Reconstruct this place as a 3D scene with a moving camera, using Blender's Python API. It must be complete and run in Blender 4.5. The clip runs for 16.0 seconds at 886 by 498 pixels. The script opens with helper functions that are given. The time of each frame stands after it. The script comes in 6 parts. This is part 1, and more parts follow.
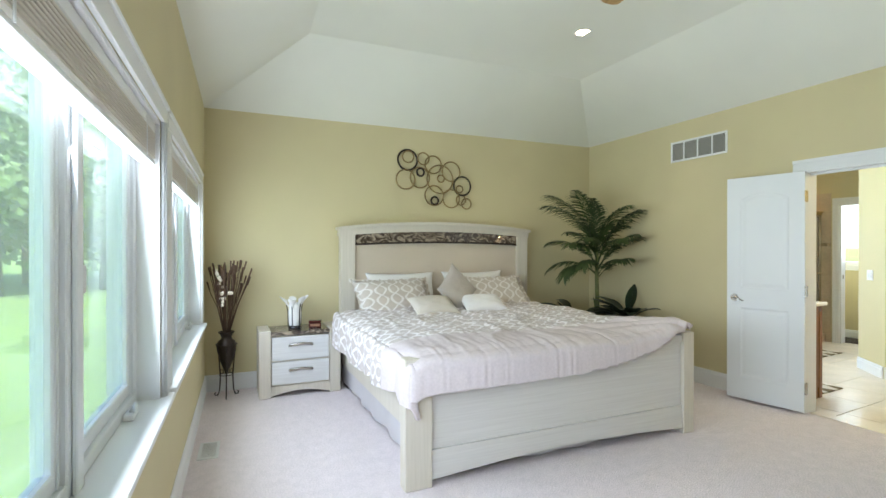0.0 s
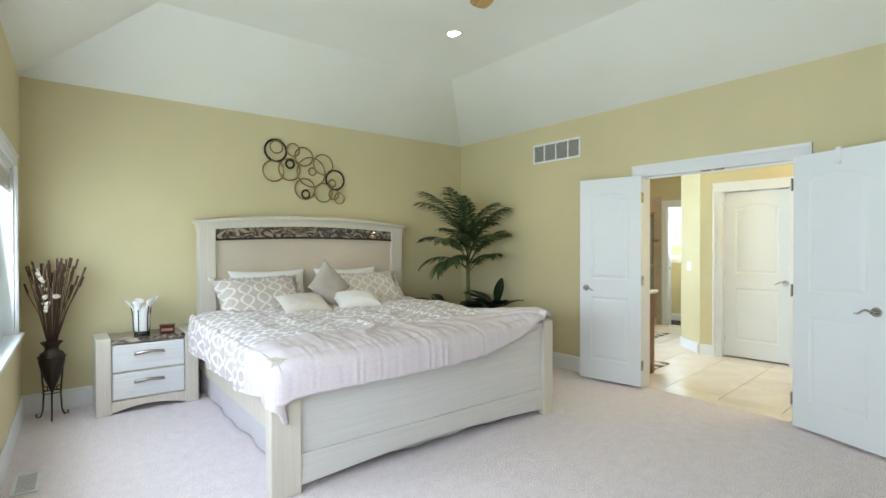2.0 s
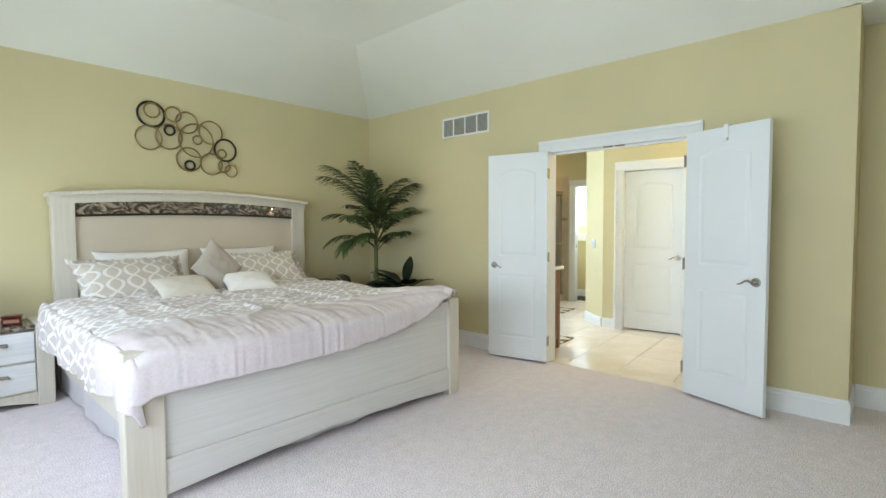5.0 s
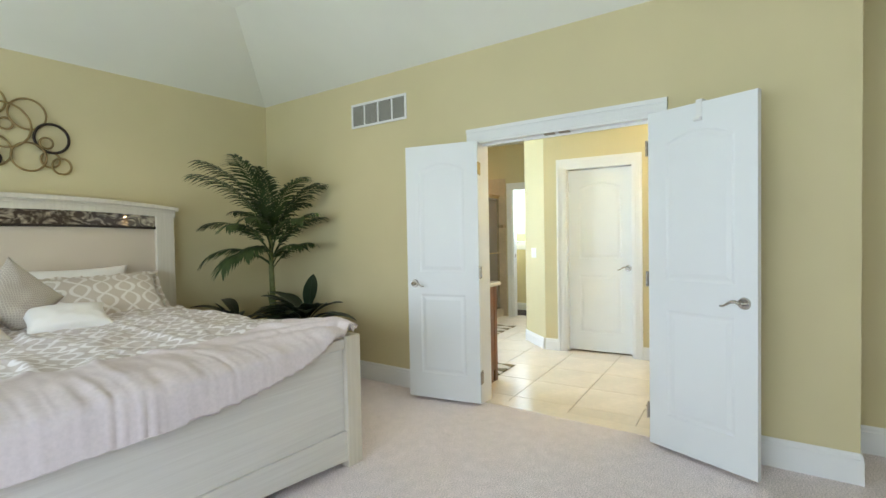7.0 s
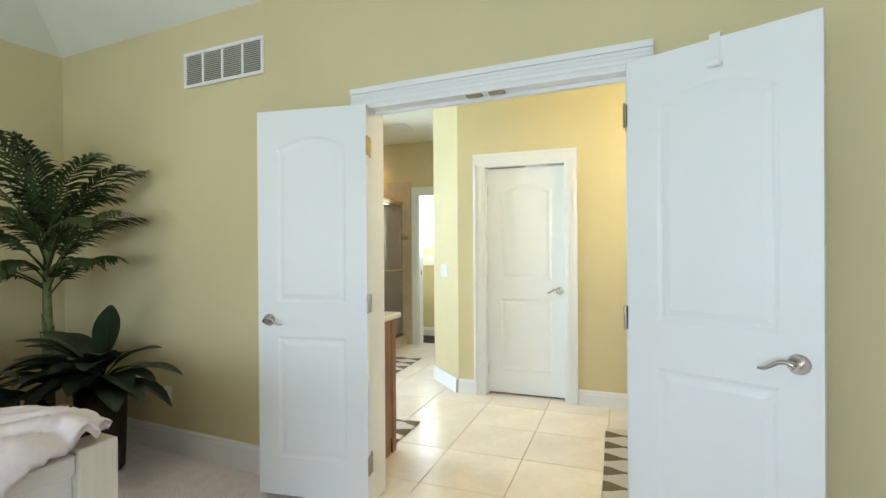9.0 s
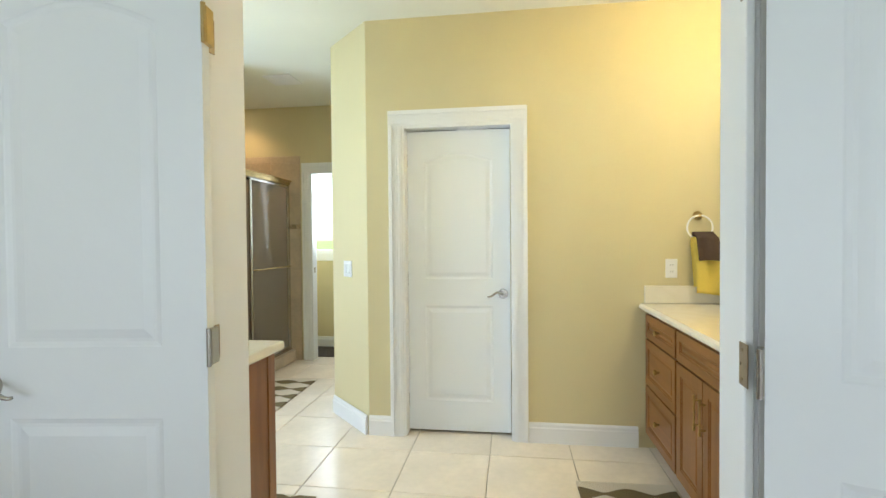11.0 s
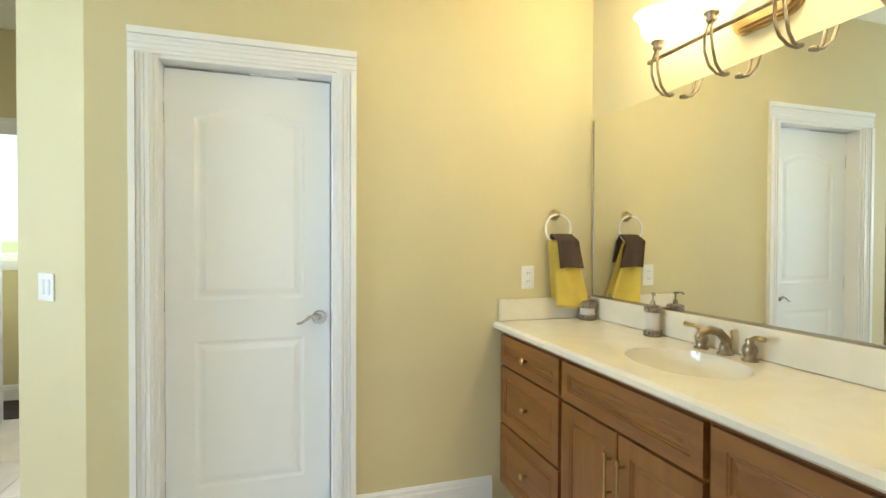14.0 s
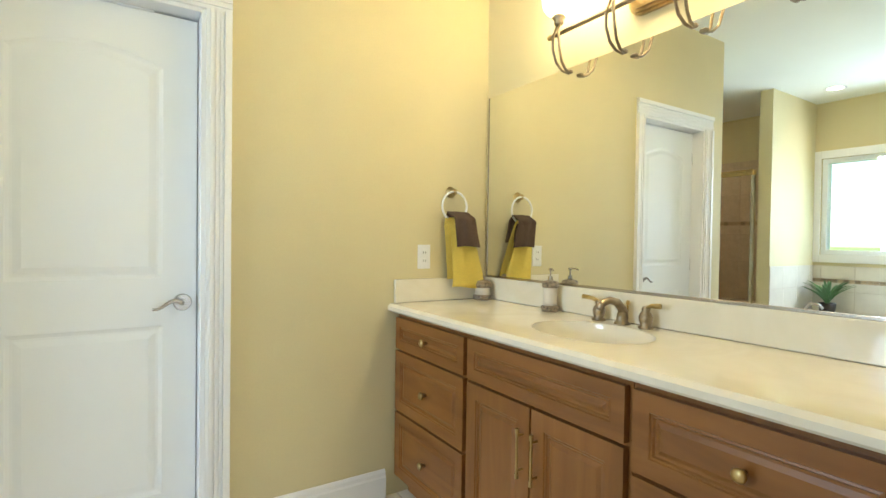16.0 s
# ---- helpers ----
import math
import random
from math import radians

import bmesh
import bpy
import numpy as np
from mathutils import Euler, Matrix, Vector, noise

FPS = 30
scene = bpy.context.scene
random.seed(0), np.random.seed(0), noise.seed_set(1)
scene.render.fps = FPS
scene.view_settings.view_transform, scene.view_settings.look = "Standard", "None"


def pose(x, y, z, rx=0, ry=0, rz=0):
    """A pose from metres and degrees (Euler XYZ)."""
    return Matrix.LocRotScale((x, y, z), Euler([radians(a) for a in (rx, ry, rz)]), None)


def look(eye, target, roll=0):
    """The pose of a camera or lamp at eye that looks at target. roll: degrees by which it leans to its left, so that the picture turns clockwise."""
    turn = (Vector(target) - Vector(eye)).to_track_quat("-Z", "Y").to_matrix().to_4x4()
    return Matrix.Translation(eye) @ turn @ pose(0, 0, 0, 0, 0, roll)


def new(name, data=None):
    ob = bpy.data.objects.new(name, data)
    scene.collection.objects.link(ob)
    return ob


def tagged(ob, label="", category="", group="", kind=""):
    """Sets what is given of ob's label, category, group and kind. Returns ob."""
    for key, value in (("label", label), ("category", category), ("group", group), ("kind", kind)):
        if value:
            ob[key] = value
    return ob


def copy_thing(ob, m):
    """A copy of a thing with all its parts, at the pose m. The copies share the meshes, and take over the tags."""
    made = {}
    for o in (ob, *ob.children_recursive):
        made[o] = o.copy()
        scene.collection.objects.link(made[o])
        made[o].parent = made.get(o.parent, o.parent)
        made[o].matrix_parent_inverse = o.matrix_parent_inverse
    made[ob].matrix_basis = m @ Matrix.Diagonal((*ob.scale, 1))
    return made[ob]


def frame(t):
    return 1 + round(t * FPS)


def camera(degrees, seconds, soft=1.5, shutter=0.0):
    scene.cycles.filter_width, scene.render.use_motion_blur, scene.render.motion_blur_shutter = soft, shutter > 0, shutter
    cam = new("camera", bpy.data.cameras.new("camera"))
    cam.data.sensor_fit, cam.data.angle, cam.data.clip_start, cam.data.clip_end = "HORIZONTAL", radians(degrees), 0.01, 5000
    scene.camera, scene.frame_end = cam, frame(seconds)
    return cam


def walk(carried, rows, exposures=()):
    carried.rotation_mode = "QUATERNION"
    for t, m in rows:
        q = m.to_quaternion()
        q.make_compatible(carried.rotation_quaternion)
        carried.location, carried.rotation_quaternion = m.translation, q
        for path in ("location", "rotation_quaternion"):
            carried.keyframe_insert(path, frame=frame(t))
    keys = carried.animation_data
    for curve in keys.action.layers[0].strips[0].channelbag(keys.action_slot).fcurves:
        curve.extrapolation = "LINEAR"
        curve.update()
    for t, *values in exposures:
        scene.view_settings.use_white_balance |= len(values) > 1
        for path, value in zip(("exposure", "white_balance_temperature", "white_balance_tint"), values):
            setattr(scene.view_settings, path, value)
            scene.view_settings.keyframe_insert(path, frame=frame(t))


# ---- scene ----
cam = camera(84.3, 16.0)
PATH = [
    (0, (0.052, -0.187, 1.411), (0.859, 1.643, 1.405), -0.0),
    (0.5, (0.063, -0.186, 1.416), (0.966, 1.598, 1.411), -0.0),
    (1, (0.073, -0.176, 1.407), (1.100, 1.541, 1.403), -0.2),
    (1.5, (0.083, -0.161, 1.387), (1.225, 1.481, 1.383), -0.1),
    (2, (0.091, -0.170, 1.391), (1.327, 1.402, 1.374), -0.1),
    (2.5, (0.101, -0.185, 1.378), (1.417, 1.321, 1.350), -0.3),
    (3, (0.106, -0.196, 1.372), (1.474, 1.262, 1.328), -0.2),
    (3.5, (0.118, -0.195, 1.357), (1.522, 1.229, 1.295), -0.1),
    (6, (0.742, 0.114, 1.338), (2.273, 1.398, 1.252), -0.7),
    (6.5, (1.009, 0.250, 1.333), (2.582, 1.482, 1.261), -1.0),
    (7, (1.275, 0.373, 1.340), (2.898, 1.540, 1.281), -1.1),
    (7.5, (1.570, 0.551, 1.341), (3.249, 1.636, 1.290), -0.9),
    (8, (1.850, 0.689, 1.334), (3.582, 1.689, 1.302), -0.7),
    (8.5, (2.156, 0.831, 1.343), (3.932, 1.750, 1.322), -0.6),
    (9, (2.399, 0.960, 1.327), (4.215, 1.796, 1.319), -0.4),
    (9.2, (2.508, 1.034, 1.341), (4.346, 1.822, 1.327), -0.1),
    (11.3, (3.559, 1.567, 1.304), (5.526, 1.928, 1.259), -0.6),
    (11.5, (3.646, 1.605, 1.306), (5.621, 1.915, 1.258), -0.6),
    (12, (3.832, 1.661, 1.295), (5.824, 1.832, 1.250), -0.7),
    (12.5, (4.011, 1.714, 1.296), (6.010, 1.751, 1.247), -0.8),
    (13, (4.149, 1.745, 1.298), (6.145, 1.633, 1.245), -0.4),
    (13.5, (4.224, 1.751, 1.308), (6.204, 1.477, 1.263), -0.2),
    (14, (4.320, 1.766, 1.293), (6.268, 1.315, 1.265), 0.2),
    (14.5, (4.397, 1.805, 1.266), (6.298, 1.185, 1.249), 0.9),
    (15, (4.457, 1.832, 1.239), (6.307, 1.071, 1.219), 1.4),
    (15.5, (4.508, 1.836, 1.226), (6.317, 0.981, 1.194), 1.2),
    (16, (4.520, 1.821, 1.195), (6.282, 0.875, 1.160), 0.8),
]
walk(cam, [(t, look(eye, target, roll)) for t, eye, target, roll in PATH], [(0.0, 1.80), (3.5, 1.83), (9.0, 1.84), (11.5, 1.59), (16.0, 1.61)])

# ---- world, sun, window light ----
# the bathroom has its own origin and stands slightly askew to the bedroom
BATH = Matrix.Translation((6.5325, 2.1043, 0)) @ Matrix.Rotation(radians(4.38), 4, "Z") @ Matrix.Translation((-6.51, -2.12, 0))
W_ANGLE = 1.4                      # the window wall is a touch out of square
world = bpy.data.worlds.new("world")
scene.world = world
world.use_nodes = True
sky = world.node_tree.nodes.new("ShaderNodeTexSky")
sky.sky_type, sky.sun_disc, sky.sun_elevation, sky.sun_rotation = "NISHITA", False, radians(49), radians(173)
world.node_tree.links.new(sky.outputs[0], world.node_tree.nodes["Background"].inputs[0])
world.node_tree.nodes["Background"].inputs[1].default_value = 0.15
sun = new("sun", bpy.data.lights.new("sun", "SUN"))
sun.data.energy, sun.data.angle, sun.data.color = 5.0, radians(0.5), (1.0, 0.95, 0.86)
sun.matrix_world = look((4, -34, 40), (0, 0, 0))


def area(name, eye, target, w, h, watts, colour):
    lamp = new(name, bpy.data.lights.new(name, "AREA"))
    lamp.data.shape, lamp.data.size, lamp.data.size_y = "RECTANGLE", w, h
    lamp.data.energy, lamp.data.color = watts, colour
    lamp.matrix_world = look(eye, target)
    return lamp


def spot(name, x, y, z, watts, colour, size=0.06):
    lamp = new(name, bpy.data.lights.new(name, "SPOT"))
    lamp.data.energy, lamp.data.color, lamp.data.shadow_soft_size = watts, colour, size
    lamp.data.spot_size, lamp.data.spot_blend = radians(125), 0.9
    lamp.matrix_world = look((x, y, z), (x, y + 0.001, z - 1))
    return lamp


DAY = (0.75, 0.87, 1.0)
area("window_light", (-0.25, 3.55, 1.33), (3, 3.45, 1.65), 1.9, 1.0, 10, DAY)
area("window_light", (-0.31, 0.85, 1.33), (3, 0.77, 1.65), 2.7, 1.0, 23, DAY)
area("window_light", BATH @ Vector((5.75, 5.225, 1.62)), BATH @ Vector((5.75, 3, 1.2)), 1.05, 0.95, 22, (0.62, 0.79, 1.0))
area("window_light", BATH @ Vector((9.07, 4.0, 1.67)), BATH @ Vector((8, 4.0, 1.4)), 1.0, 0.95, 8, DAY)
WARM = (1.0, 0.78, 0.5)
spot("lamp_glow", 3.15, 3.54, 3.43, 7.5, WARM)
spot("puck_glow", 3.07, 4.953, 1.535, 0.12, (1.0, 0.72, 0.36), 0.008)
spot("lamp_glow", *(BATH @ Vector((8.12, 4.63, 2.73))), 8, (1.0, 0.70, 0.40))
spot("lamp_glow", *(BATH @ Vector((6.5, 4.72, 2.73))), 4, WARM)
BULBS = (5.925, 5.66, 5.395, 5.13)
for bx in BULBS:
    bulb = new("bulb_glow", bpy.data.lights.new("bulb_glow", "POINT"))
    bulb.data.energy, bulb.data.color, bulb.data.shadow_soft_size = 1.5, (1.0, 0.86, 0.58), 0.03
    bulb.location = BATH @ Vector((bx, 0.53, 2.20))


# ---- materials ----
def mat(name, colour, rough=0.6, metal=0.0, grain=0.0, grain_scale=40, bump=0.0, bump_scale=200, blotch=0.06, blotch_scale=1.5, spec=0.5, coat=0.0, random_by=0.0):
    """A surface with fine grain, broad blotches and relief."""
    m = bpy.data.materials.new(name)
    m.use_nodes = True
    nt = m.node_tree
    n, link = nt.nodes, nt.links.new
    b = n["Principled BSDF"]
    b.inputs["Roughness"].default_value, b.inputs["Metallic"].default_value = rough, metal
    b.inputs["Specular IOR Level"].default_value, b.inputs["Coat Weight"].default_value = spec, coat
    co = n.new("ShaderNodeTexCoord")
    def noise_at(scale, detail=3):
        t = n.new("ShaderNodeTexNoise")
        t.inputs["Scale"].default_value, t.inputs["Detail"].default_value = scale, detail
        link(co.outputs["Object"], t.inputs["Vector"])
        return t.outputs["Fac"]
    def spread(fac, amount):
        r = n.new("ShaderNodeMapRange")
        r.inputs["From Min"].default_value, r.inputs["From Max"].default_value = 0.3, 0.7
        r.inputs["To Min"].default_value, r.inputs["To Max"].default_value = 1 - amount, 1 + amount
        link(fac, r.inputs["Value"])
        return r.outputs[0]
    def times(a, c):
        k = n.new("ShaderNodeMath")
        k.operation = "MULTIPLY"
        link(a, k.inputs[0]), link(c, k.inputs[1])
        return k.outputs[0]
    value = spread(noise_at(blotch_scale), blotch)
    if grain:
        value = times(value, spread(noise_at(grain_scale), grain))
    if random_by:
        oi = n.new("ShaderNodeObjectInfo")
        r = n.new("ShaderNodeMapRange")
        r.inputs["To Min"].default_value, r.inputs["To Max"].default_value = 1 - random_by, 1 + random_by
        link(oi.outputs["Random"], r.inputs["Value"])
        value = times(value, r.outputs[0])
    mix = n.new("ShaderNodeVectorMath")
    mix.operation = "SCALE"
    mix.inputs[0].default_value = colour
    link(value, mix.inputs["Scale"])
    link(mix.outputs[0], b.inputs["Base Color"])
    if bump:
        bp = n.new("ShaderNodeBump")
        bp.inputs["Strength"].default_value, bp.inputs["Distance"].default_value = bump, 0.01
        link(noise_at(bump_scale, 4), bp.inputs["Height"])
        link(bp.outputs[0], b.inputs["Normal"])
    return m


def streaky(name, dark, light, scale, rough=0.4, distort=3.0, lo=0.3, hi=0.7, bump=0.0, spec=0.5):
    """Two colours mixed by stretched noise: wood grain, veined stone, brushed paint."""
    m = mat(name, light, rough, spec=spec)
    n, link = m.node_tree.nodes, m.node_tree.links.new
    co, mp, t, r = n.new("ShaderNodeTexCoord"), n.new("ShaderNodeMapping"), n.new("ShaderNodeTexNoise"), n.new("ShaderNodeValToRGB")
    mp.inputs["Scale"].default_value = scale
    t.inputs["Scale"].default_value, t.inputs["Detail"].default_value, t.inputs["Distortion"].default_value = 1.0, 6, distort
    r.color_ramp.elements[0].position, r.color_ramp.elements[1].position = lo, hi
    r.color_ramp.elements[0].color, r.color_ramp.elements[1].color = (*dark, 1), (*light, 1)
    link(co.outputs["Object"], mp.inputs["Vector"]), link(mp.outputs[0], t.inputs["Vector"]), link(t.outputs["Fac"], r.inputs[0])
    link(r.outputs[0], n["Principled BSDF"].inputs["Base Color"])
    if bump:
        bp = n.new("ShaderNodeBump")
        bp.inputs["Strength"].default_value, bp.inputs["Distance"].default_value = bump, 0.004
        link(t.outputs["Fac"], bp.inputs["Height"]), link(bp.outputs[0], n["Principled BSDF"].inputs["Normal"])
    return m


def glass(name, colour=(1, 1, 1), rough=0.0):
    """Thin clear or frosted pane: mostly see-through, with a gloss that grows at a slant."""
    m = bpy.data.materials.new(name)
    m.use_nodes = True
    n, link = m.node_tree.nodes, m.node_tree.links.new
    n.remove(n["Principled BSDF"])
    tr, gl, fr, mx = n.new("ShaderNodeBsdfTransparent"), n.new("ShaderNodeBsdfGlossy"), n.new("ShaderNodeLayerWeight"), n.new("ShaderNodeMixShader")
    tr.inputs[0].default_value, gl.inputs["Roughness"].default_value = (*colour, 1), 0.02
    fr.inputs["Blend"].default_value = 0.5
    sharp = n.new("ShaderNodeMath")
    sharp.operation, sharp.inputs[1].default_value = "POWER", 5.0
    link(fr.outputs["Facing"], sharp.inputs[0]), link(sharp.outputs[0], mx.inputs[0]), link(tr.outputs[0], mx.inputs[1]), link(gl.outputs[0], mx.inputs[2])
    last = mx
    if rough:
        df, tl, m1, m2 = n.new("ShaderNodeBsdfDiffuse"), n.new("ShaderNodeBsdfTranslucent"), n.new("ShaderNodeMixShader"), n.new("ShaderNodeMixShader")
        df.inputs[0].default_value = tl.inputs[0].default_value = (*colour, 1)
        m1.inputs[0].default_value, m2.inputs[0].default_value = 0.6, rough
        link(df.outputs[0], m1.inputs[1]), link(tl.outputs[0], m1.inputs[2])
        link(mx.outputs[0], m2.inputs[1]), link(m1.outputs[0], m2.inputs[2])
        last = m2
    link(last.outputs[0], n["Material Output"].inputs[0])
    return m


def glow(name, colour, strength):
    m = bpy.data.materials.new(name)
    m.use_nodes = True
    b = m.node_tree.nodes["Principled BSDF"]
    b.inputs["Base Color"].default_value = b.inputs["Emission Color"].default_value = (*colour, 1)
    b.inputs["Emission Strength"].default_value = strength
    return m


WALL = mat("khaki_paint", (0.648, 0.566, 0.338), 0.7, grain=0.02, grain_scale=300, bump=0.06, bump_scale=350, blotch=0.03)
CEIL = mat("ceiling_paint", (0.82, 0.82, 0.735), 0.85, bump=0.08, bump_scale=250, blotch=0.02)
TRIM = mat("white_trim", (0.82, 0.82, 0.815), 0.35, blotch=0.02)
DOORW = mat("door_paint", (0.80, 0.82, 0.83), 0.4, blotch=0.02, bump=0.03, bump_scale=60)
CARPET = mat("carpet_pile", (0.87, 0.78, 0.79), 0.95, grain=0.3, grain_scale=140, bump=0.9, bump_scale=120, blotch=0.05, blotch_scale=14, spec=0.1)
TILE = mat("floor_tile_glaze", (0.83, 0.735, 0.61), 0.27, grain=0.03, grain_scale=25, blotch=0.06, blotch_scale=4, random_by=0.05)
GROUT = mat("grout", (0.58, 0.50, 0.40), 0.9)
BIRCH = streaky("whitewashed_wood", (0.625, 0.57, 0.475), (0.69, 0.635, 0.54), (55, 55, 2.5), 0.45, 0.6)
BIRCH_H = streaky("whitewashed_panel", (0.645, 0.615, 0.575), (0.71, 0.685, 0.645), (2.0, 2.0, 75), 0.4, 0.8, bump=0.1)
LINEN = mat("headboard_leather", (0.62, 0.53, 0.42), 0.45, bump=0.1, bump_scale=120)
MAPLE = streaky("maple_cabinet", (0.185, 0.068, 0.014), (0.285, 0.114, 0.026), (14, 14, 2.0), 0.35, 1.0, bump=0.05)
MAPLE_H = streaky("maple_drawer", (0.185, 0.068, 0.014), (0.285, 0.114, 0.026), (2.0, 14, 14), 0.35, 1.0, bump=0.05)
COUNTER = streaky("cultured_marble", (0.76, 0.70, 0.57), (0.82, 0.765, 0.645), (4, 4, 4), 0.06, 2.0, spec=0.5)
NICKEL = mat("satin_nickel", (0.45, 0.42, 0.38), 0.25, 1.0, blotch=0.05)
BRASS = mat("antique_brass", (0.50, 0.37, 0.17), 0.3, 1.0, blotch=0.15, blotch_scale=20)
PEWTER = mat("aged_pewter", (0.34, 0.28, 0.21), 0.35, 1.0, blotch=0.2, blotch_scale=30)
BRONZE = mat("dark_bronze", (0.035, 0.025, 0.02), 0.4, 0.6, grain=0.3, grain_scale=60)
GOLDRING = mat("aged_gold_metal", (0.30, 0.21, 0.09), 0.4, 0.6, blotch=0.3, blotch_scale=9)
VINYL = mat("window_vinyl", (0.80, 0.82, 0.84), 0.35, blotch=0.02)
CLEAR = glass("clear_glass", (0.97, 1.0, 0.98))
# bluish-white milkiness puts the washed-out outdoor glare into the bedroom panes
HAZY = glass("glare_haze_glass", (0.90, 0.96, 1.0), 0.2)
FROST = glass("obscure_glass", (0.66, 0.62, 0.56), 0.45)
MIRROR = mat("mirror_silver", (0.90, 0.92, 0.90), 0.0, 1.0, blotch=0.0)
SHTILE = mat("shower_tile_glaze", (0.57, 0.455, 0.325), 0.3, grain=0.05, grain_scale=30, blotch=0.08, blotch_scale=6, random_by=0.04)
TUBTILE = mat("tub_tile_glaze", (0.70, 0.65, 0.56), 0.25, blotch=0.05, blotch_scale=6, random_by=0.03)
ACRYL = mat("white_acrylic", (0.86, 0.86, 0.85), 0.12, blotch=0.01)


# ---- mesh helpers ----
def box(x0, x1, y0, y1, z0, z1, bevel=0.0, seg=1, bm=None):
    b = bmesh.new()
    bmesh.ops.create_cube(b, size=1.0)
    for v in b.verts:
        v.co = Vector((x0 + (v.co.x + 0.5) * (x1 - x0), y0 + (v.co.y + 0.5) * (y1 - y0), z0 + (v.co.z + 0.5) * (z1 - z0)))
    if bevel:
        bmesh.ops.bevel(b, geom=b.edges[:], offset=bevel, segments=seg, affect="EDGES", profile=0.5)
    return merge(bm, b) if bm is not None else b


def merge(bm, other):
    me = bpy.data.meshes.new("tmp")
    other.to_mesh(me)
    other.free()
    bm.from_mesh(me)
    bpy.data.meshes.remove(me)
    return bm


def joined(*bms):
    first = bms[0]
    for o in bms[1:]:
        merge(first, o)
    return first


def cyl(p0, p1, r0, r1=None, seg=16):
    """A rod between two points."""
    p0, p1 = Vector(p0), Vector(p1)
    b = bmesh.new()
    bmesh.ops.create_cone(b, cap_ends=True, segments=seg, radius1=r0, radius2=r0 if r1 is None else r1, depth=(p1 - p0).length)
    b.transform(Matrix.Translation((p0 + p1) / 2) @ (p1 - p0).to_track_quat("Z", "Y").to_matrix().to_4x4())
    return b


def lathe(profile, seg=24, cap=True):
    """A turned body from (radius, height) pairs."""
    b = bmesh.new()
    rings = [[b.verts.new((r * math.cos(2 * math.pi * i / seg), r * math.sin(2 * math.pi * i / seg), z)) for i in range(seg)] for r, z in profile]
    for lo, hi in zip(rings, rings[1:]):
        for i in range(seg):
            b.faces.new((lo[i], lo[(i + 1) % seg], hi[(i + 1) % seg], hi[i]))
    if cap:
        b.faces.new(rings[0][::-1])
        b.faces.new(rings[-1])
    for f in b.faces:
        f.smooth = True
    return b


def tube(points, radius, seg=8, closed=False):
    """A round bar along points; radius is a number or a function of 0..1."""
    pts = [Vector(p) for p in points]
    b = bmesh.new()
    rings, n = [], len(pts)
    side = None
    for i, p in enumerate(pts):
        a = pts[(i - 1) % n] if closed or i else pts[0]
        c = pts[(i + 1) % n] if closed or i < n - 1 else pts[-1]
        d = (c - a).normalized()
        if side is None:
            side = d.orthogonal().normalized()
        side = (side - d * side.dot(d)).normalized()
        up = d.cross(side)
        r = radius(i / (n - 1)) if callable(radius) else radius
        rings.append([b.verts.new(p + r * (math.cos(2 * math.pi * k / seg) * side + math.sin(2 * math.pi * k / seg) * up)) for k in range(seg)])
    for i in range(n if closed else n - 1):
        lo, hi = rings[i], rings[(i + 1) % n]
        for k in range(seg):
            b.faces.new((lo[k], lo[(k + 1) % seg], hi[(k + 1) % seg], hi[k]))
    if not closed:
        b.faces.new(rings[0][::-1])
        b.faces.new(rings[-1])
    for f in b.faces:
        f.smooth = True
    return b


def torus(centre, axis, radius, thick, seg=32, ring=8):
    q = Vector(axis).to_track_quat("Z", "Y")
    pts = [Vector(centre) + q @ Vector((radius * math.cos(2 * math.pi * i / seg), radius * math.sin(2 * math.pi * i / seg), 0)) for i in range(seg)]
    return tube(pts, thick, ring, True)


def prism(outline, depth, to_world):
    """A flat outline (u, v) given thickness depth along w; to_world maps (u, v, w)."""
    b = bmesh.new()
    front = [b.verts.new(to_world(u, v, 0)) for u, v in outline]
    back = [b.verts.new(to_world(u, v, depth)) for u, v in outline]
    b.faces.new(front), b.faces.new(back[::-1])
    for i in range(len(outline)):
        j = (i + 1) % len(outline)
        b.faces.new((front[j], front[i], back[i], back[j]))
    bmesh.ops.recalc_face_normals(b, faces=b.faces[:])
    return b


def mesh_of(name, bm, material):
    me = bpy.data.meshes.new(name)
    bmesh.ops.recalc_face_normals(bm, faces=bm.faces[:])
    bm.to_mesh(me)
    bm.free()
    me.materials.append(material)
    return me


def part(name, bm, material, parent, label=""):
    ob = new(name, mesh_of(name, bm, material))
    ob.parent = parent
    return tagged(ob, label=label)


PLACE = Matrix.Identity(4)         # where the part of the plan now being built has its origin


def thing(name, m, label, category, group="", kind=""):
    ob = new(name)
    ob.empty_display_size = 0.05
    ob.matrix_world = PLACE @ m
    return tagged(ob, label, category, group, kind)


def solid(name, bm, material, label, category, kind="structure", m=None):
    ob = new(name, mesh_of(name, bm, material))
    ob.matrix_world = PLACE @ (m if m is not None else Matrix.Identity(4))
    return tagged(ob, label, category, kind=kind)


# ---- shell of the rooms ----
XD, XB = 4.56, 4.675              # the two faces of the wall with the double door
YB = 5.105                        # the wall behind the bed
YM = 0.42                         # the mirror wall
XF = 6.525                        # the wall with the closed door
TOP = 2.765
BATH_TOP = 2.75
XS, YS = 8.42, 5.16               # ends of the shower recess


